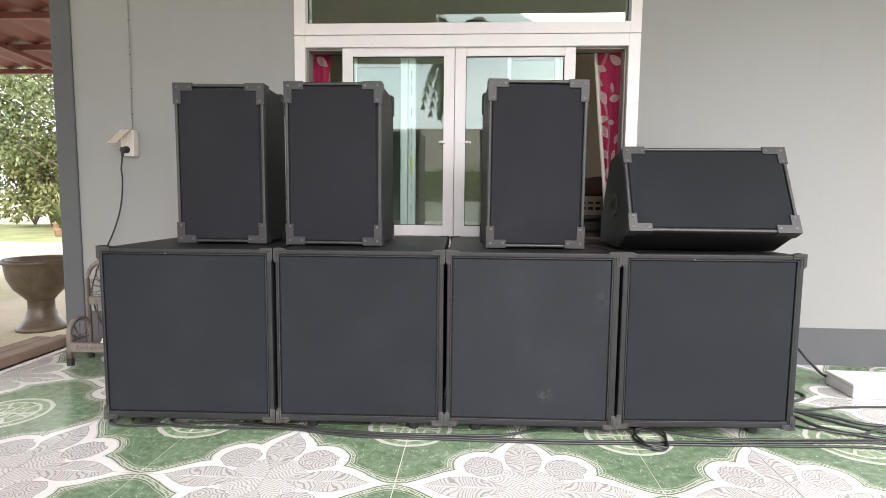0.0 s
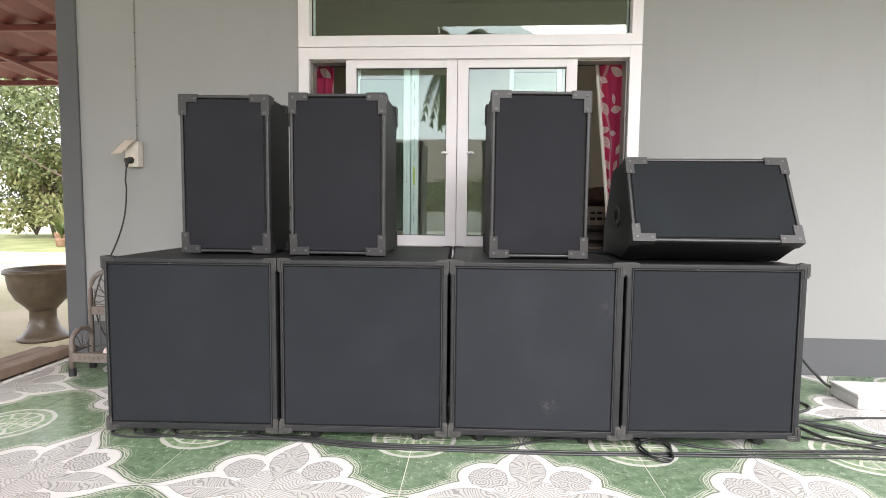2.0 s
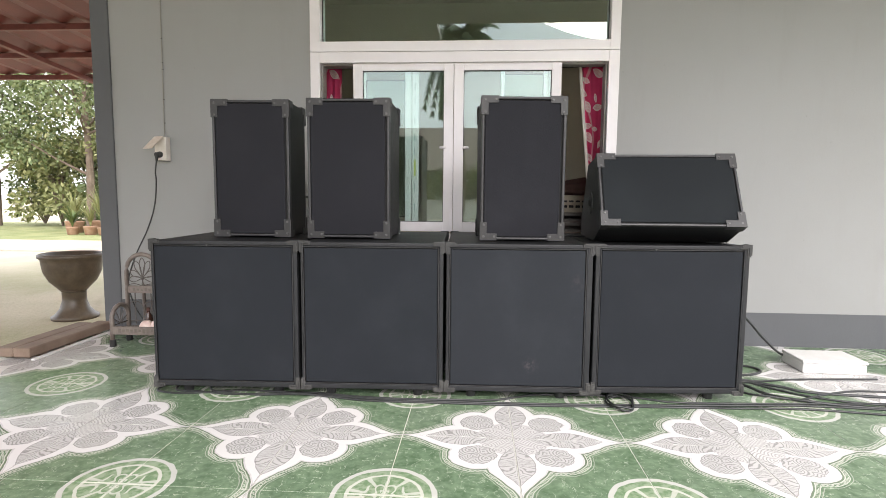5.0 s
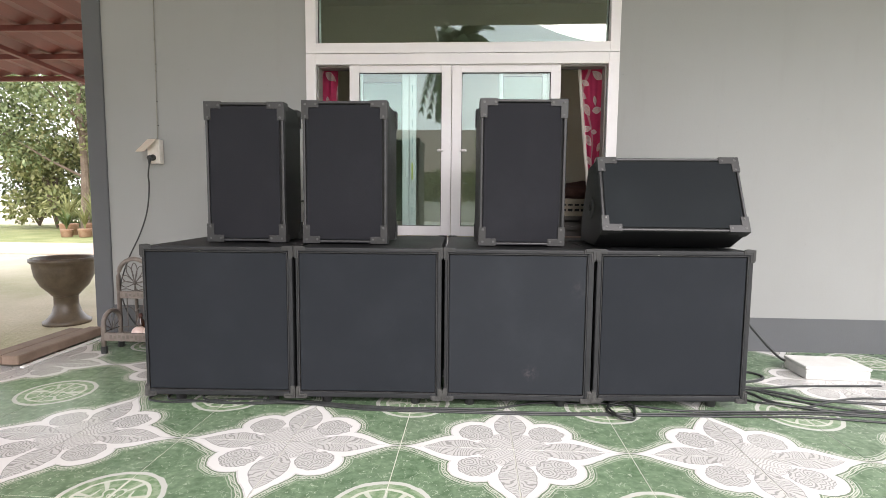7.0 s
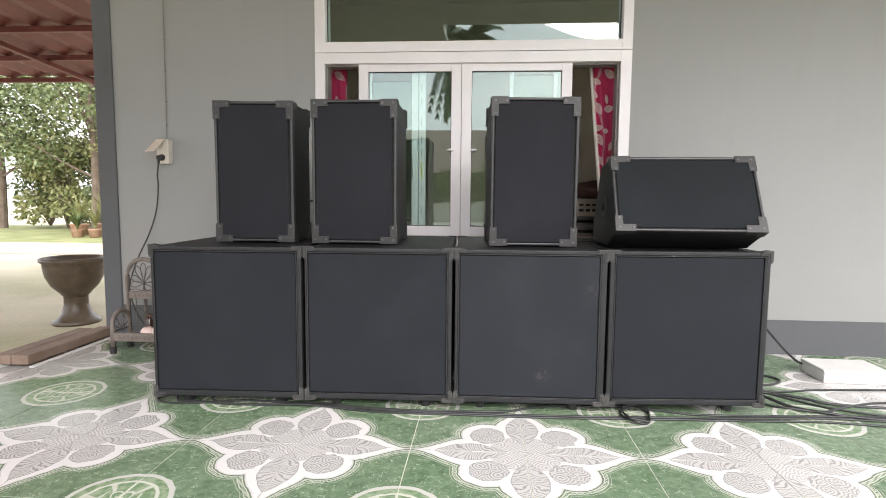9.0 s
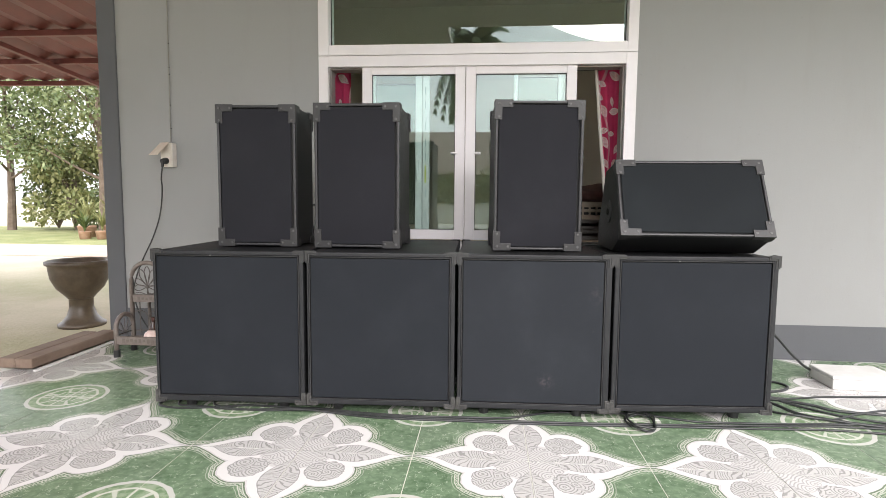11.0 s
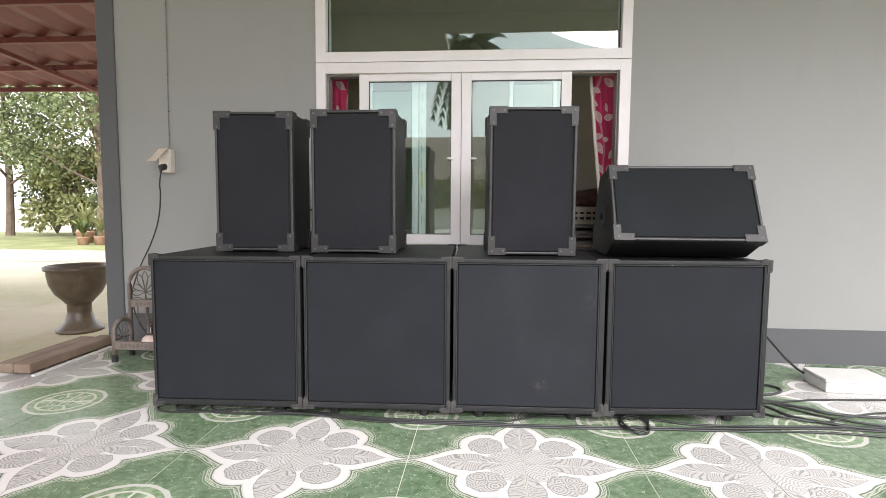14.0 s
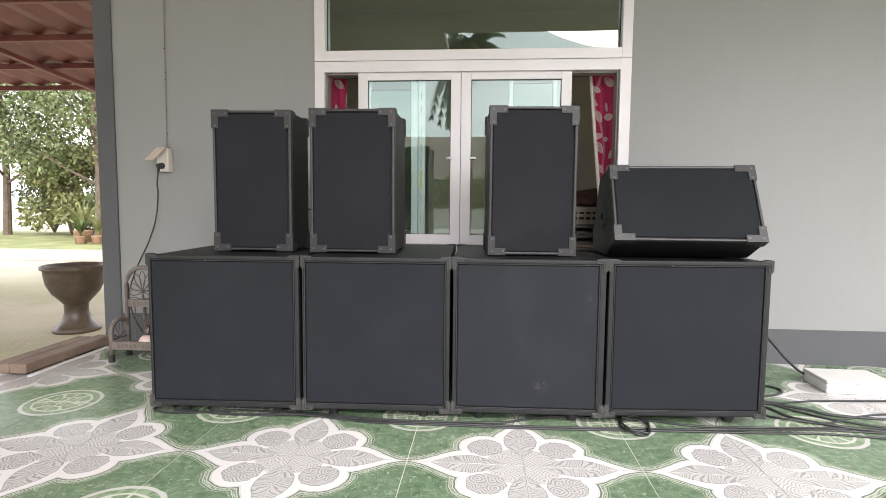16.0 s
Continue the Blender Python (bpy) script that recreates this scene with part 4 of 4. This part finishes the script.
part("pressed_pattern", bm, STRIP_PRINT, low, "row of pressed marks, illegible")
bm = bmesh.new()
for k in range(22):
    x = 0.04 + k * 0.024
    add_box(bm, (x, BACK - 0.0095, 0.296 + 0.004 * (k % 2)), (x + 0.014, BACK - 0.0075, 0.318 - 0.005 * (k % 3)))
part("pressed_pattern", bm, STRIP_PRINT, rack)
for z, ya, yb in ((0.085, 0.0, BACK), (0.30, BACK, 0.30)):
    for k in range(6):
        y = ya + (yb - ya) * k / 5
        part("shelf_rod", tube([(0, y, z), (0.585, y, z)], 0.004, 6), RACK_DARK, rack)
for x in (0, 0.585):
    part("rear_leg", tube([(x, 0.30, 0.02), (x, 0.30, 0.31)], 0.010, 8), RACK, rack)
for x in (0, 0.585):
    for y in (0, BACK, 0.30):
        bm = bmesh.new()
        add_rod(bm, (x, y, 0.0), (x, y, 0.04), 0.017, 12)
        part("foot_cap", bm, RUBBER, rack, "black rubber foot cap")

cup = thing("ceramic_pot", pose(-2.035, 1.05, 0.089), "small pale pink ceramic pot on the rack", "pot")
part("pot", lathe([(0.026, 0.0), (0.036, 0.010), (0.038, 0.024), (0.031, 0.040), (0.022, 0.046), (0.020, 0.050), (0.010, 0.051)], 20), PINK, cup, smooth=True)
cup2 = thing("ceramic_pot", pose(-1.955, 1.05, 0.089), "small pale pink ceramic pot on the rack", "pot")
part("pot", lathe([(0.03, 0.0), (0.046, 0.012), (0.048, 0.03), (0.04, 0.05), (0.02, 0.058)], 20), PINK, cup2, smooth=True)
bottle = thing("bottle", pose(-2.06, 1.11, 0.089), "dark brown bottle on the rack", "bottle")
part("glass_body", lathe([(0.020, 0.0), (0.022, 0.005), (0.022, 0.066), (0.010, 0.084), (0.009, 0.098)], 18), AMBER, bottle, smooth=True)
part("cap", lathe([(0.011, 0.096), (0.011, 0.112), (0.008, 0.114)], 14), BROWN_CLOTH, bottle)


# ---- terrace edge and yard ----
plank = thing("timber_step", pose(-2.445, 0.70, 0, 0, 0, 90), "weathered brown timber step along the terrace edge", "step")
for k in range(2):
    part("board", box((0, 0.095 * k + 0.001, 0.014), (0.635 - 0.05 * k, 0.095 * (k + 1) - 0.002, 0.064), 0.005), TIMBER, plank)
for k in range(3):
    part("bearer", box((0.08 + 0.21 * k, 0.01, 0.0), (0.12 + 0.21 * k, 0.18, 0.014)), TIMBER, plank)
strip = part("plastic_strip", box((0.0, -0.026, 0.0), (0.575, -0.002, 0.010), 0.003), WHITE_STRIP)
strip.matrix_world = plank.matrix_world.copy()
tagged(strip, "white plastic strip beside the timber step", "strip")
tagged(part("yard_path", box((-16.0, 7.0, -0.142), (-4.0, 9.2, -0.13)), PINK_SOIL), "pinkish bare earth path", kind="structure")
tagged(part("lawn", box((-18.0, 9.2, -0.142), (-4.0, 16.0, -0.128)), LAWN), "dry yellow-green grass", kind="structure")

urn = thing("garden_urn", pose(-3.40, 2.225, -0.14), "large brown glazed clay urn on a pedestal foot", "urn")
part("bowl", lathe([(0.085, 0.22), (0.11, 0.25), (0.165, 0.31), (0.20, 0.385), (0.212, 0.46), (0.213, 0.49), (0.232, 0.50), (0.234, 0.525), (0.215, 0.532), (0.19, 0.52), (0.185, 0.46)], 36), URN, urn, smooth=True)
part("pedestal", lathe([(0.165, 0.0), (0.168, 0.022), (0.14, 0.04), (0.105, 0.085), (0.085, 0.15), (0.085, 0.225), (0.098, 0.232), (0.09, 0.24)], 36), URN, urn, smooth=True)
part("soil", lathe([(0.186, 0.45), (0.185, 0.475), (0.02, 0.485)], 24), BARK, urn)


def leaf_cloud(bm, rng, centre, radius, count, size, droop=0.3):
    """Many small bent leaves inside an uneven ball."""
    c = Vector(centre)
    for _ in range(count):
        v = Vector(rng.normal(size=3))
        v.normalize()
        p = c + Vector((v.x * radius[0], v.y * radius[1], v.z * radius[2])) * (0.45 + 0.6 * rng.random())
        a = Vector(rng.normal(size=3) + np.array((v.x, v.y, v.z - droop)))
        a.normalize()
        s = a.cross(Vector(rng.normal(size=3)))
        s.normalize()
        l = size * (0.6 + 0.8 * rng.random())
        q = [bm.verts.new(p), bm.verts.new(p + a * l * 0.5 + s * l * 0.24), bm.verts.new(p + a * l), bm.verts.new(p + a * l * 0.5 - s * l * 0.24)]
        bm.faces.new(q[:3]), bm.faces.new((q[0], q[2], q[3]))


def tree(x, y, h, spread, leaf, seed, label, count=2600, size=0.16, low=0.35):
    rng = np.random.default_rng(seed)
    top = thing("tree", pose(x, y, -0.14), label, "tree", "trees in the yard")
    bm = bmesh.new()
    add_tube(bm, glide([(0, 0, 0), (0.05, 0.03, h * 0.3), (-0.04, 0.06, h * 0.6), (0.05, 0, h * 0.85)], 5), lambda s: 0.13 * (1 - 0.75 * s), 9)
    tips = []
    for k in range(9):
        a, z = rng.random() * math.tau, h * (low + 0.5 * rng.random())
        e = Vector((math.cos(a) * spread * 0.6, math.sin(a) * spread * 0.6, z + h * 0.16))
        add_tube(bm, glide([(0, 0, z), e * 0.5 + Vector((0, 0, z * 0.5 - 0.05)), e], 4), lambda s: 0.045 * (1 - 0.7 * s), 6)
        tips.append(e)
    part("trunk", bm, BARK, top)
    bm = bmesh.new()
    tips += [Vector((0, 0, h)), Vector((0.2, 0.1, h * 0.85))]
    for e in tips:
        r = spread * (0.3 + 0.2 * rng.random())
        leaf_cloud(bm, rng, e, (r, r, r * 0.75), count // len(tips), size)
    part("crown", bm, leaf, top)


tree(-11.3, 12.9, 6.0, 2.6, LEAF_C, 1, "leafy green garden tree with a brown trunk", 7600, 0.13, 0.25)
tree(-12.9, 15.2, 7.2, 3.0, LEAF_B, 2, "tall yellow-green tree in the yard", 7000, 0.15, 0.2)
tree(-9.4, 13.6, 5.6, 2.2, LEAF_B, 3, "yellow-green tree in the yard", 6000, 0.13, 0.2)
tree(-15.2, 14.0, 6.5, 2.8, LEAF_C, 4, "leafy green tree in the yard", 6000, 0.15, 0.2)


for x0, y0, lf, seed in ((-11.9, 14.4, LEAF_C, 71), (-13.2, 14.2, LEAF_B, 72), (-10.6, 14.8, LEAF_B, 73), (-14.8, 15.4, LEAF_C, 74)):
    bush = thing("garden_bush", pose(x0, y0, -0.14), "dense green bush at the back of the yard", "bush", "bushes in the yard")
    rng = np.random.default_rng(seed)
    bm = bmesh.new()
    for k in range(12):
        a, q = rng.random() * math.tau, rng.random()
        add_tube(bm, [(0, 0, 0), (0.3 * q * math.cos(a), 0.3 * q * math.sin(a), 0.6), (0.7 * q * math.cos(a), 0.7 * q * math.sin(a), 1.6)], 0.02, 5)
    part("stems", bm, BARK, bush)
    bm = bmesh.new()
    for k in range(14):
        leaf_cloud(bm, rng, (rng.normal() * 0.6, rng.normal() * 0.4, 0.3 + 2.6 * rng.random()), (0.6, 0.5, 0.5), 330, 0.15)
    part("leaves", bm, lf, bush)


def potted(x, y, s, seed, leaf):
    rng = np.random.default_rng(seed)
    top = thing("potted_plant", pose(x, y, -0.14), "potted garden plant with long green leaves in a clay pot", "plant", "potted plants in the yard")
    part("pot", lathe([(0.10 * s, 0), (0.13 * s, 0.02), (0.155 * s, 0.20 * s), (0.165 * s, 0.22 * s), (0.15 * s, 0.225 * s)], 20), CLAY, top, smooth=True)
    bm = bmesh.new()
    for _ in range(70):
        a, lean = rng.random() * math.tau, 0.15 + 0.55 * rng.random()
        l = (0.35 + 0.35 * rng.random()) * s
        o, side = Vector((math.cos(a), math.sin(a), 0)), Vector((-math.sin(a), math.cos(a), 0)) * 0.014
        p = [Vector((0, 0, 0.2 * s)) + o * lean * l * k * k + Vector((0, 0, l * (k - 0.35 * k * k * lean))) for k in (0, 0.35, 0.7, 1.0)]
        vs = [(bm.verts.new(q - side * f), bm.verts.new(q + side * f)) for q, f in zip(p, (0.7, 1.2, 1.0, 0.1))]
        for A, B in zip(vs, vs[1:]):
            bm.faces.new((A[0], A[1], B[1], B[0]))
    part("leaves", bm, leaf, top)


for k, (x, y, s) in enumerate(((-9.3, 10.7, 0.9), (-9.72, 10.8, 1.0), (-10.15, 10.75, 0.9), (-9.9, 11.4, 1.5), (-9.3, 11.5, 1.4), (-10.6, 11.4, 1.4))):
    potted(x, y, s, 20 + k, LEAF_B if k % 2 else LEAF_A)

# red sheet roof of the open shed beyond the terrace
shed = thing("shed_roof", pose(0, 0, 0), "red sheet metal shed roof on steel purlins, its unseen near end added to shade the porch", "roof")
bm = bmesh.new()
n = 60
# only the far end shows; the stretch towards y = -5.2 is added to block sky light
rows = [[bm.verts.new((-8.0 + 5.2 * i / n, y, z + 0.02 * math.sin(i * math.pi / 2))) for i in range(n + 1)] for y, z in ((-5.2, 3.26), (5.0, 2.44))]
rows2 = [[bm.verts.new(v.co + Vector((0, 0, 0.006))) for v in row] for row in rows]
for i in range(n):
    bm.faces.new((rows[0][i], rows[0][i + 1], rows[1][i + 1], rows[1][i]))
    bm.faces.new((rows2[0][i], rows2[1][i], rows2[1][i + 1], rows2[0][i + 1]))
part("sheet", bm, ROOF_RED, shed)
for k in range(13):
    y = -4.65 + k * 0.80
    z = 3.05 - (y + 2.6) * 0.0803
    part("purlin", box((-8.0, y, z - 0.085), (-2.82, y + 0.05, z - 0.026), 0.003), ROOF_RED, shed)
for x in (-7.6, -5.2):
    part("rafter", box((x, -7.9, -0.05), (x + 0.06, 2.05, 0.0), 0.003, pose(0, 2.95, 2.52, -4.6, 0, 0)), ROOF_RED, shed)
for x, y, z in ((-7.6, 4.8, 2.4), (-7.6, 1.0, 2.65), (-7.6, -4.6, 3.1)):
    part("post", box((x, y, -0.14), (x + 0.08, y + 0.08, z), 0.004), ROOF_RED, shed)

# the street side, seen mirrored in the panes
palm = thing("palm_tree", pose(-0.74, -13.0, -0.14), "tall palm tree with drooping fronds", "tree")
part("trunk", tube(glide([(0, 0, 0), (0.08, 0.0, 1.6), (0.02, 0.05, 3.2), (0.0, 0.0, 6.0)], 8), lambda s: 0.15 - 0.05 * s, 12), BARK, palm, smooth=True)
rng = np.random.default_rng(8)
bm = bmesh.new()
for k in range(30):
    a = k * 2.4
    skirt = k >= 18
    if skirt:
        a = math.pi + (k * 0.618 % 1.0 - 0.5) * 2.6
    L = (2.2 if skirt else 1.5) + 0.4 * rng.random()
    out, rise = (0.18 + 0.36 * rng.random(), -0.30 - 0.1 * rng.random()) if skirt else (0.7, 1.4 - 0.06 * k)
    o = Vector((math.cos(a), math.sin(a), 0))
    spine = [Vector((0, 0, 6.0)) + o * L * out * s ** (0.6 if skirt else 1) + Vector((0, 0, rise * L * 0.7 * s - 0.7 * L * s * s)) for s in np.linspace(0, 1, 13)]
    add_tube(bm, spine, 0.012, 4)
    for i, p in enumerate(spine[2:], 2):
        ahead = (spine[i] - spine[i - 1]).normalized()
        for sgn in (-1, 1):
            side = ahead.cross(Vector((0.1, 0.2, 1))).normalized() * sgn
            for j in range(5):
                base = p - ahead * 0.035 * j
                tip = base + (side * 0.7 + ahead * 0.6 + Vector((0, 0, -0.45))) * (0.72 * (1.15 - i / 13))
                wv = ahead * 0.03
                bm.faces.new((bm.verts.new(base - wv), bm.verts.new(base + wv), bm.verts.new(tip)))
part("crown", bm, LEAF_PALM, palm)

house = thing("far_house", pose(-3.0, -30.0, -0.14), "low house with a wide brown tiled roof across the street", "house")
part("wall", box((-8, -4, 0), (9, 4, 2.6)), HOUSE_WALL, house)
bm = bmesh.new()
E, T = [(-9.0, 5.0, 2.5), (10.0, 5.0, 2.5), (10.0, -5.0, 2.5), (-9.0, -5.0, 2.5)], [(-7.0, 0.4, 5.4), (8.0, 0.4, 5.4), (8.0, -0.4, 5.4), (-7.0, -0.4, 5.4)]
e, tt = [bm.verts.new(p) for p in E], [bm.verts.new(p) for p in T]
for i in range(4):
    bm.faces.new((e[i], e[(i + 1) % 4], tt[(i + 1) % 4], tt[i]))
bm.faces.new(tt), bm.faces.new(e[::-1])
bmesh.ops.recalc_face_normals(bm, faces=bm.faces)
part("roof", bm, ROOF_BROWN, house)
for x in (-6, -2.5, 2.5, 6):
    wn = part("window", box((x - 0.7, 4.0, 0.9), (x + 0.7, 4.06, 2.0), 0.01), UPVC, house)
    part("pane", box((x - 0.62, 4.05, 0.98), (x + 0.62, 4.07, 1.92)), GASKET, wn)
tagged(part("street", box((-60, -19.0, -0.14), (60, -14.6, -0.125)), CONCRETE), kind="structure")
garden_wall = thing("garden_wall", pose(0, -20.5, -0.14), "low pale wall along the street", "wall")
part("wall_panel", box((-14, -0.1, 0), (14, 0.1, 0.8), 0.01), CONCRETE, garden_wall)
part("coping", box((-14, -0.16, 0.8), (14, 0.16, 0.88), 0.01), CONCRETE, garden_wall)
hedge = thing("hedge", pose(0, -22.5, -0.14), "thick green hedge behind the street wall", "hedge")
bm = bmesh.new()
rng = np.random.default_rng(5)
for k in range(52):
    leaf_cloud(bm, rng, (-13 + k * 0.5 + rng.random(), rng.random() * 0.8, 0.9 + 1.3 * rng.random()), (0.8, 0.7, 0.8), 240, 0.24)
part("leaves", bm, LEAF_B, hedge)
for k, (x, y, h, sp, lf) in enumerate(((-9.0, -17.0, 5.5, 2.4, LEAF_A), (8.5, -18.0, 6.0, 2.6, LEAF_B), (4.6, -24.5, 3.4, 1.6, LEAF_A), (16.0, -15.0, 6.0, 3.0, LEAF_A), (-17.0, -14.0, 6.0, 3.0, LEAF_B))):
    tree(x, y, h, sp, lf, 40 + k, "leafy green tree beside the street", 3000, 0.24, 0.3)


# ---- room behind the window ----
def curtain(x0, x1, xb0, xb1, z0, z1, y, label, folds):
    """Gathered cloth: wavy sheet with a lining, narrowing from top to bottom."""
    ob = thing("curtain", Matrix.Identity(4), label, "curtain", "window curtains")
    me_bm = bmesh.new()
    uvl = me_bm.loops.layers.uv.new("cloth")
    nx, nz = 48, 24
    grid = []
    for j in range(nz + 1):
        s = j / nz
        row = []
        for i in range(nx + 1):
            f = i / nx
            xa, xb = x0 + (xb0 - x0) * s, x1 + (xb1 - x1) * s
            row.append(me_bm.verts.new((xa + (xb - xa) * f, y + 0.018 * math.sin(f * math.tau * folds + 0.7 * s) * (0.5 + 0.5 * math.sin(f * 9 + s)) + 0.012 * s, z1 + (z0 - z1) * s)))
        grid.append(row)
    for j in range(nz):
        for i in range(nx):
            fc = me_bm.faces.new((grid[j][i], grid[j + 1][i], grid[j + 1][i + 1], grid[j][i + 1]))
            for lp, (ii, jj) in zip(fc.loops, ((i, j), (i, j + 1), (i + 1, j + 1), (i + 1, j))):
                lp[uvl].uv = (ii / nx * (x1 - x0) * 1.25, -jj / nz * (z1 - z0))
    bmesh.ops.solidify(me_bm, geom=me_bm.faces, thickness=0.0015)
    part("cloth", me_bm, CURTAIN, ob, smooth=True)
    return ob


c1 = curtain(0.474, 0.640, 0.570, 0.630, 0.72, 1.66, WALL + 0.16, "crimson curtain with white leaf print, gathered beside the window", 2.2)
bm = bmesh.new()
add_tube(bm, [(0.470, WALL + 0.155, 1.66), (0.505, WALL + 0.158, 1.3), (0.538, WALL + 0.162, 1.0), (0.568, WALL + 0.17, 0.72)], 0.010, 8)
part("lining_edge", bm, LINING, c1, "pale lining edge")
curtain(-1.15, -1.0, -1.15, -1.01, 0.72, 1.66, WALL + 0.16, "crimson curtain with white leaf print, gathered beside the window", 2.4)
rod = thing("curtain_rod", Matrix.Identity(4), "dark curtain rod inside the window", "rod")
bm = bmesh.new()
add_rod(bm, (-1.4, WALL + 0.17, 1.665), (0.95, WALL + 0.17, 1.665), 0.009, 10)
part("pole", bm, RUBBER, rod)
for x in (-1.38, 0.93):
    part("bracket", box((x - 0.01, WALL + 0.12, 1.65), (x + 0.01, WALL + 0.18, 1.68), 0.002), RUBBER, rod)


def crate(x, y, z, w, d, h, mat, label):
    top = thing("plastic_crate", pose(x, y, z), label, "crate", "stack of crates in the room")
    part("base", box((-w / 2, -d / 2, 0), (w / 2, d / 2, 0.01)), mat, top)
    for z0, z1 in ((0.01, 0.03), (h * 0.5 - 0.01, h * 0.5 + 0.01), (h - 0.035, h)):
        bm = bmesh.new()
        add_box(bm, (-w / 2, -d / 2, z0), (w / 2, -d / 2 + 0.012, z1))
        add_box(bm, (-w / 2, d / 2 - 0.012, z0), (w / 2, d / 2, z1))
        add_box(bm, (-w / 2, -d / 2 + 0.012, z0), (-w / 2 + 0.012, d / 2 - 0.012, z1))
        add_box(bm, (w / 2 - 0.012, -d / 2 + 0.012, z0), (w / 2, d / 2 - 0.012, z1))
        part("band", bm, mat, top)
    # near-black block behind the slots
    part("dark_fill", box((-w / 2 + 0.02, -d / 2 + 0.02, 0.012), (w / 2 - 0.02, d / 2 - 0.02, h * 0.8), 0.01), GAP, top)
    k = int(w / 0.045)
    for i in range(k + 1):
        x0 = -w / 2 + 0.002 + (w - 0.016) * i / k
        for yy in (-d / 2 + 0.001, d / 2 - 0.011):
            part("bar", box((x0, yy, 0.01), (x0 + 0.011, yy + 0.01, h - 0.01)), mat, top)


room_table = thing("room_table", pose(0.62, 2.05, 0), "dark wooden table inside the room", "table")
part("tabletop", box((-0.55, -0.35, 0.60), (0.55, 0.35, 0.635), 0.004), TIMBER, room_table)
for sx in (-1, 1):
    for sy in (-1, 1):
        part("leg", box((sx * 0.5 - 0.025, sy * 0.3 - 0.025, -0.01), (sx * 0.5 + 0.025, sy * 0.3 + 0.025, 0.60), 0.003), TIMBER, room_table)
crate(0.55, 1.95, 0.635, 0.36, 0.27, 0.067, CRATE_DARK, "dark plastic crate with slotted sides")
crate(0.56, 1.96, 0.704, 0.36, 0.27, 0.064, CRATE_DARK, "dark plastic crate with slotted sides")
crate(0.56, 1.95, 0.770, 0.36, 0.27, 0.115, CRATE_TAN, "tan plastic crate with slotted sides")
bundle = thing("cloth_bundle", pose(0.66, 2.0, 0.79), "rust brown cloth bundle heaped on a crate", "cloth")
bm = bmesh.new()
bmesh.ops.create_icosphere(bm, subdivisions=4, radius=1.0)
for v in bm.verts:
    nn = noise.noise(v.co * 2.2) * 0.25 + noise.noise(v.co * 5.0) * 0.1
    v.co = Vector((v.co.x * 0.30, v.co.y * 0.15, max(v.co.z, -0.55) * 0.075)) * (1 + nn) + Vector((0, 0, 0.14))
part("cloth", bm, BROWN_CLOTH, bundle, smooth=True)

# ---- floor tiles, one by one ----
def tile_mesh(w, d):
    bm = bmesh.new()
    g, c = 0.0016, 0.0004
    x0, x1, y0, y1 = g, w - g, g, d - g
    low_ring = [bm.verts.new(p) for p in ((x0, y0, -0.004), (x1, y0, -0.004), (x1, y1, -0.004), (x0, y1, -0.004))]
    mid_ring = [bm.verts.new(p) for p in ((x0, y0, -c), (x1, y0, -c), (x1, y1, -c), (x0, y1, -c))]
    top_ring = [bm.verts.new(p) for p in ((x0 + c, y0 + c, 0), (x1 - c, y0 + c, 0), (x1 - c, y1 - c, 0), (x0 + c, y1 - c, 0))]
    for A, B in ((low_ring, mid_ring), (mid_ring, top_ring)):
        for i in range(4):
            bm.faces.new((A[i], A[(i + 1) % 4], B[(i + 1) % 4], B[i]))
    bm.faces.new(top_ring)
    return mesh_of("floor_tile", bm, GLAZE)


whole, cut = tile_mesh(TILE, TILE), tile_mesh(TILE, WALL - 1.2 - 0.004)
for i in range(-7, 9):
    for j in range(-8, 4):
        ob = new("floor_tile", cut if j == 3 else whole)
        ob.location = (i * TILE, j * TILE, 0.0)
        ob.parent = floor
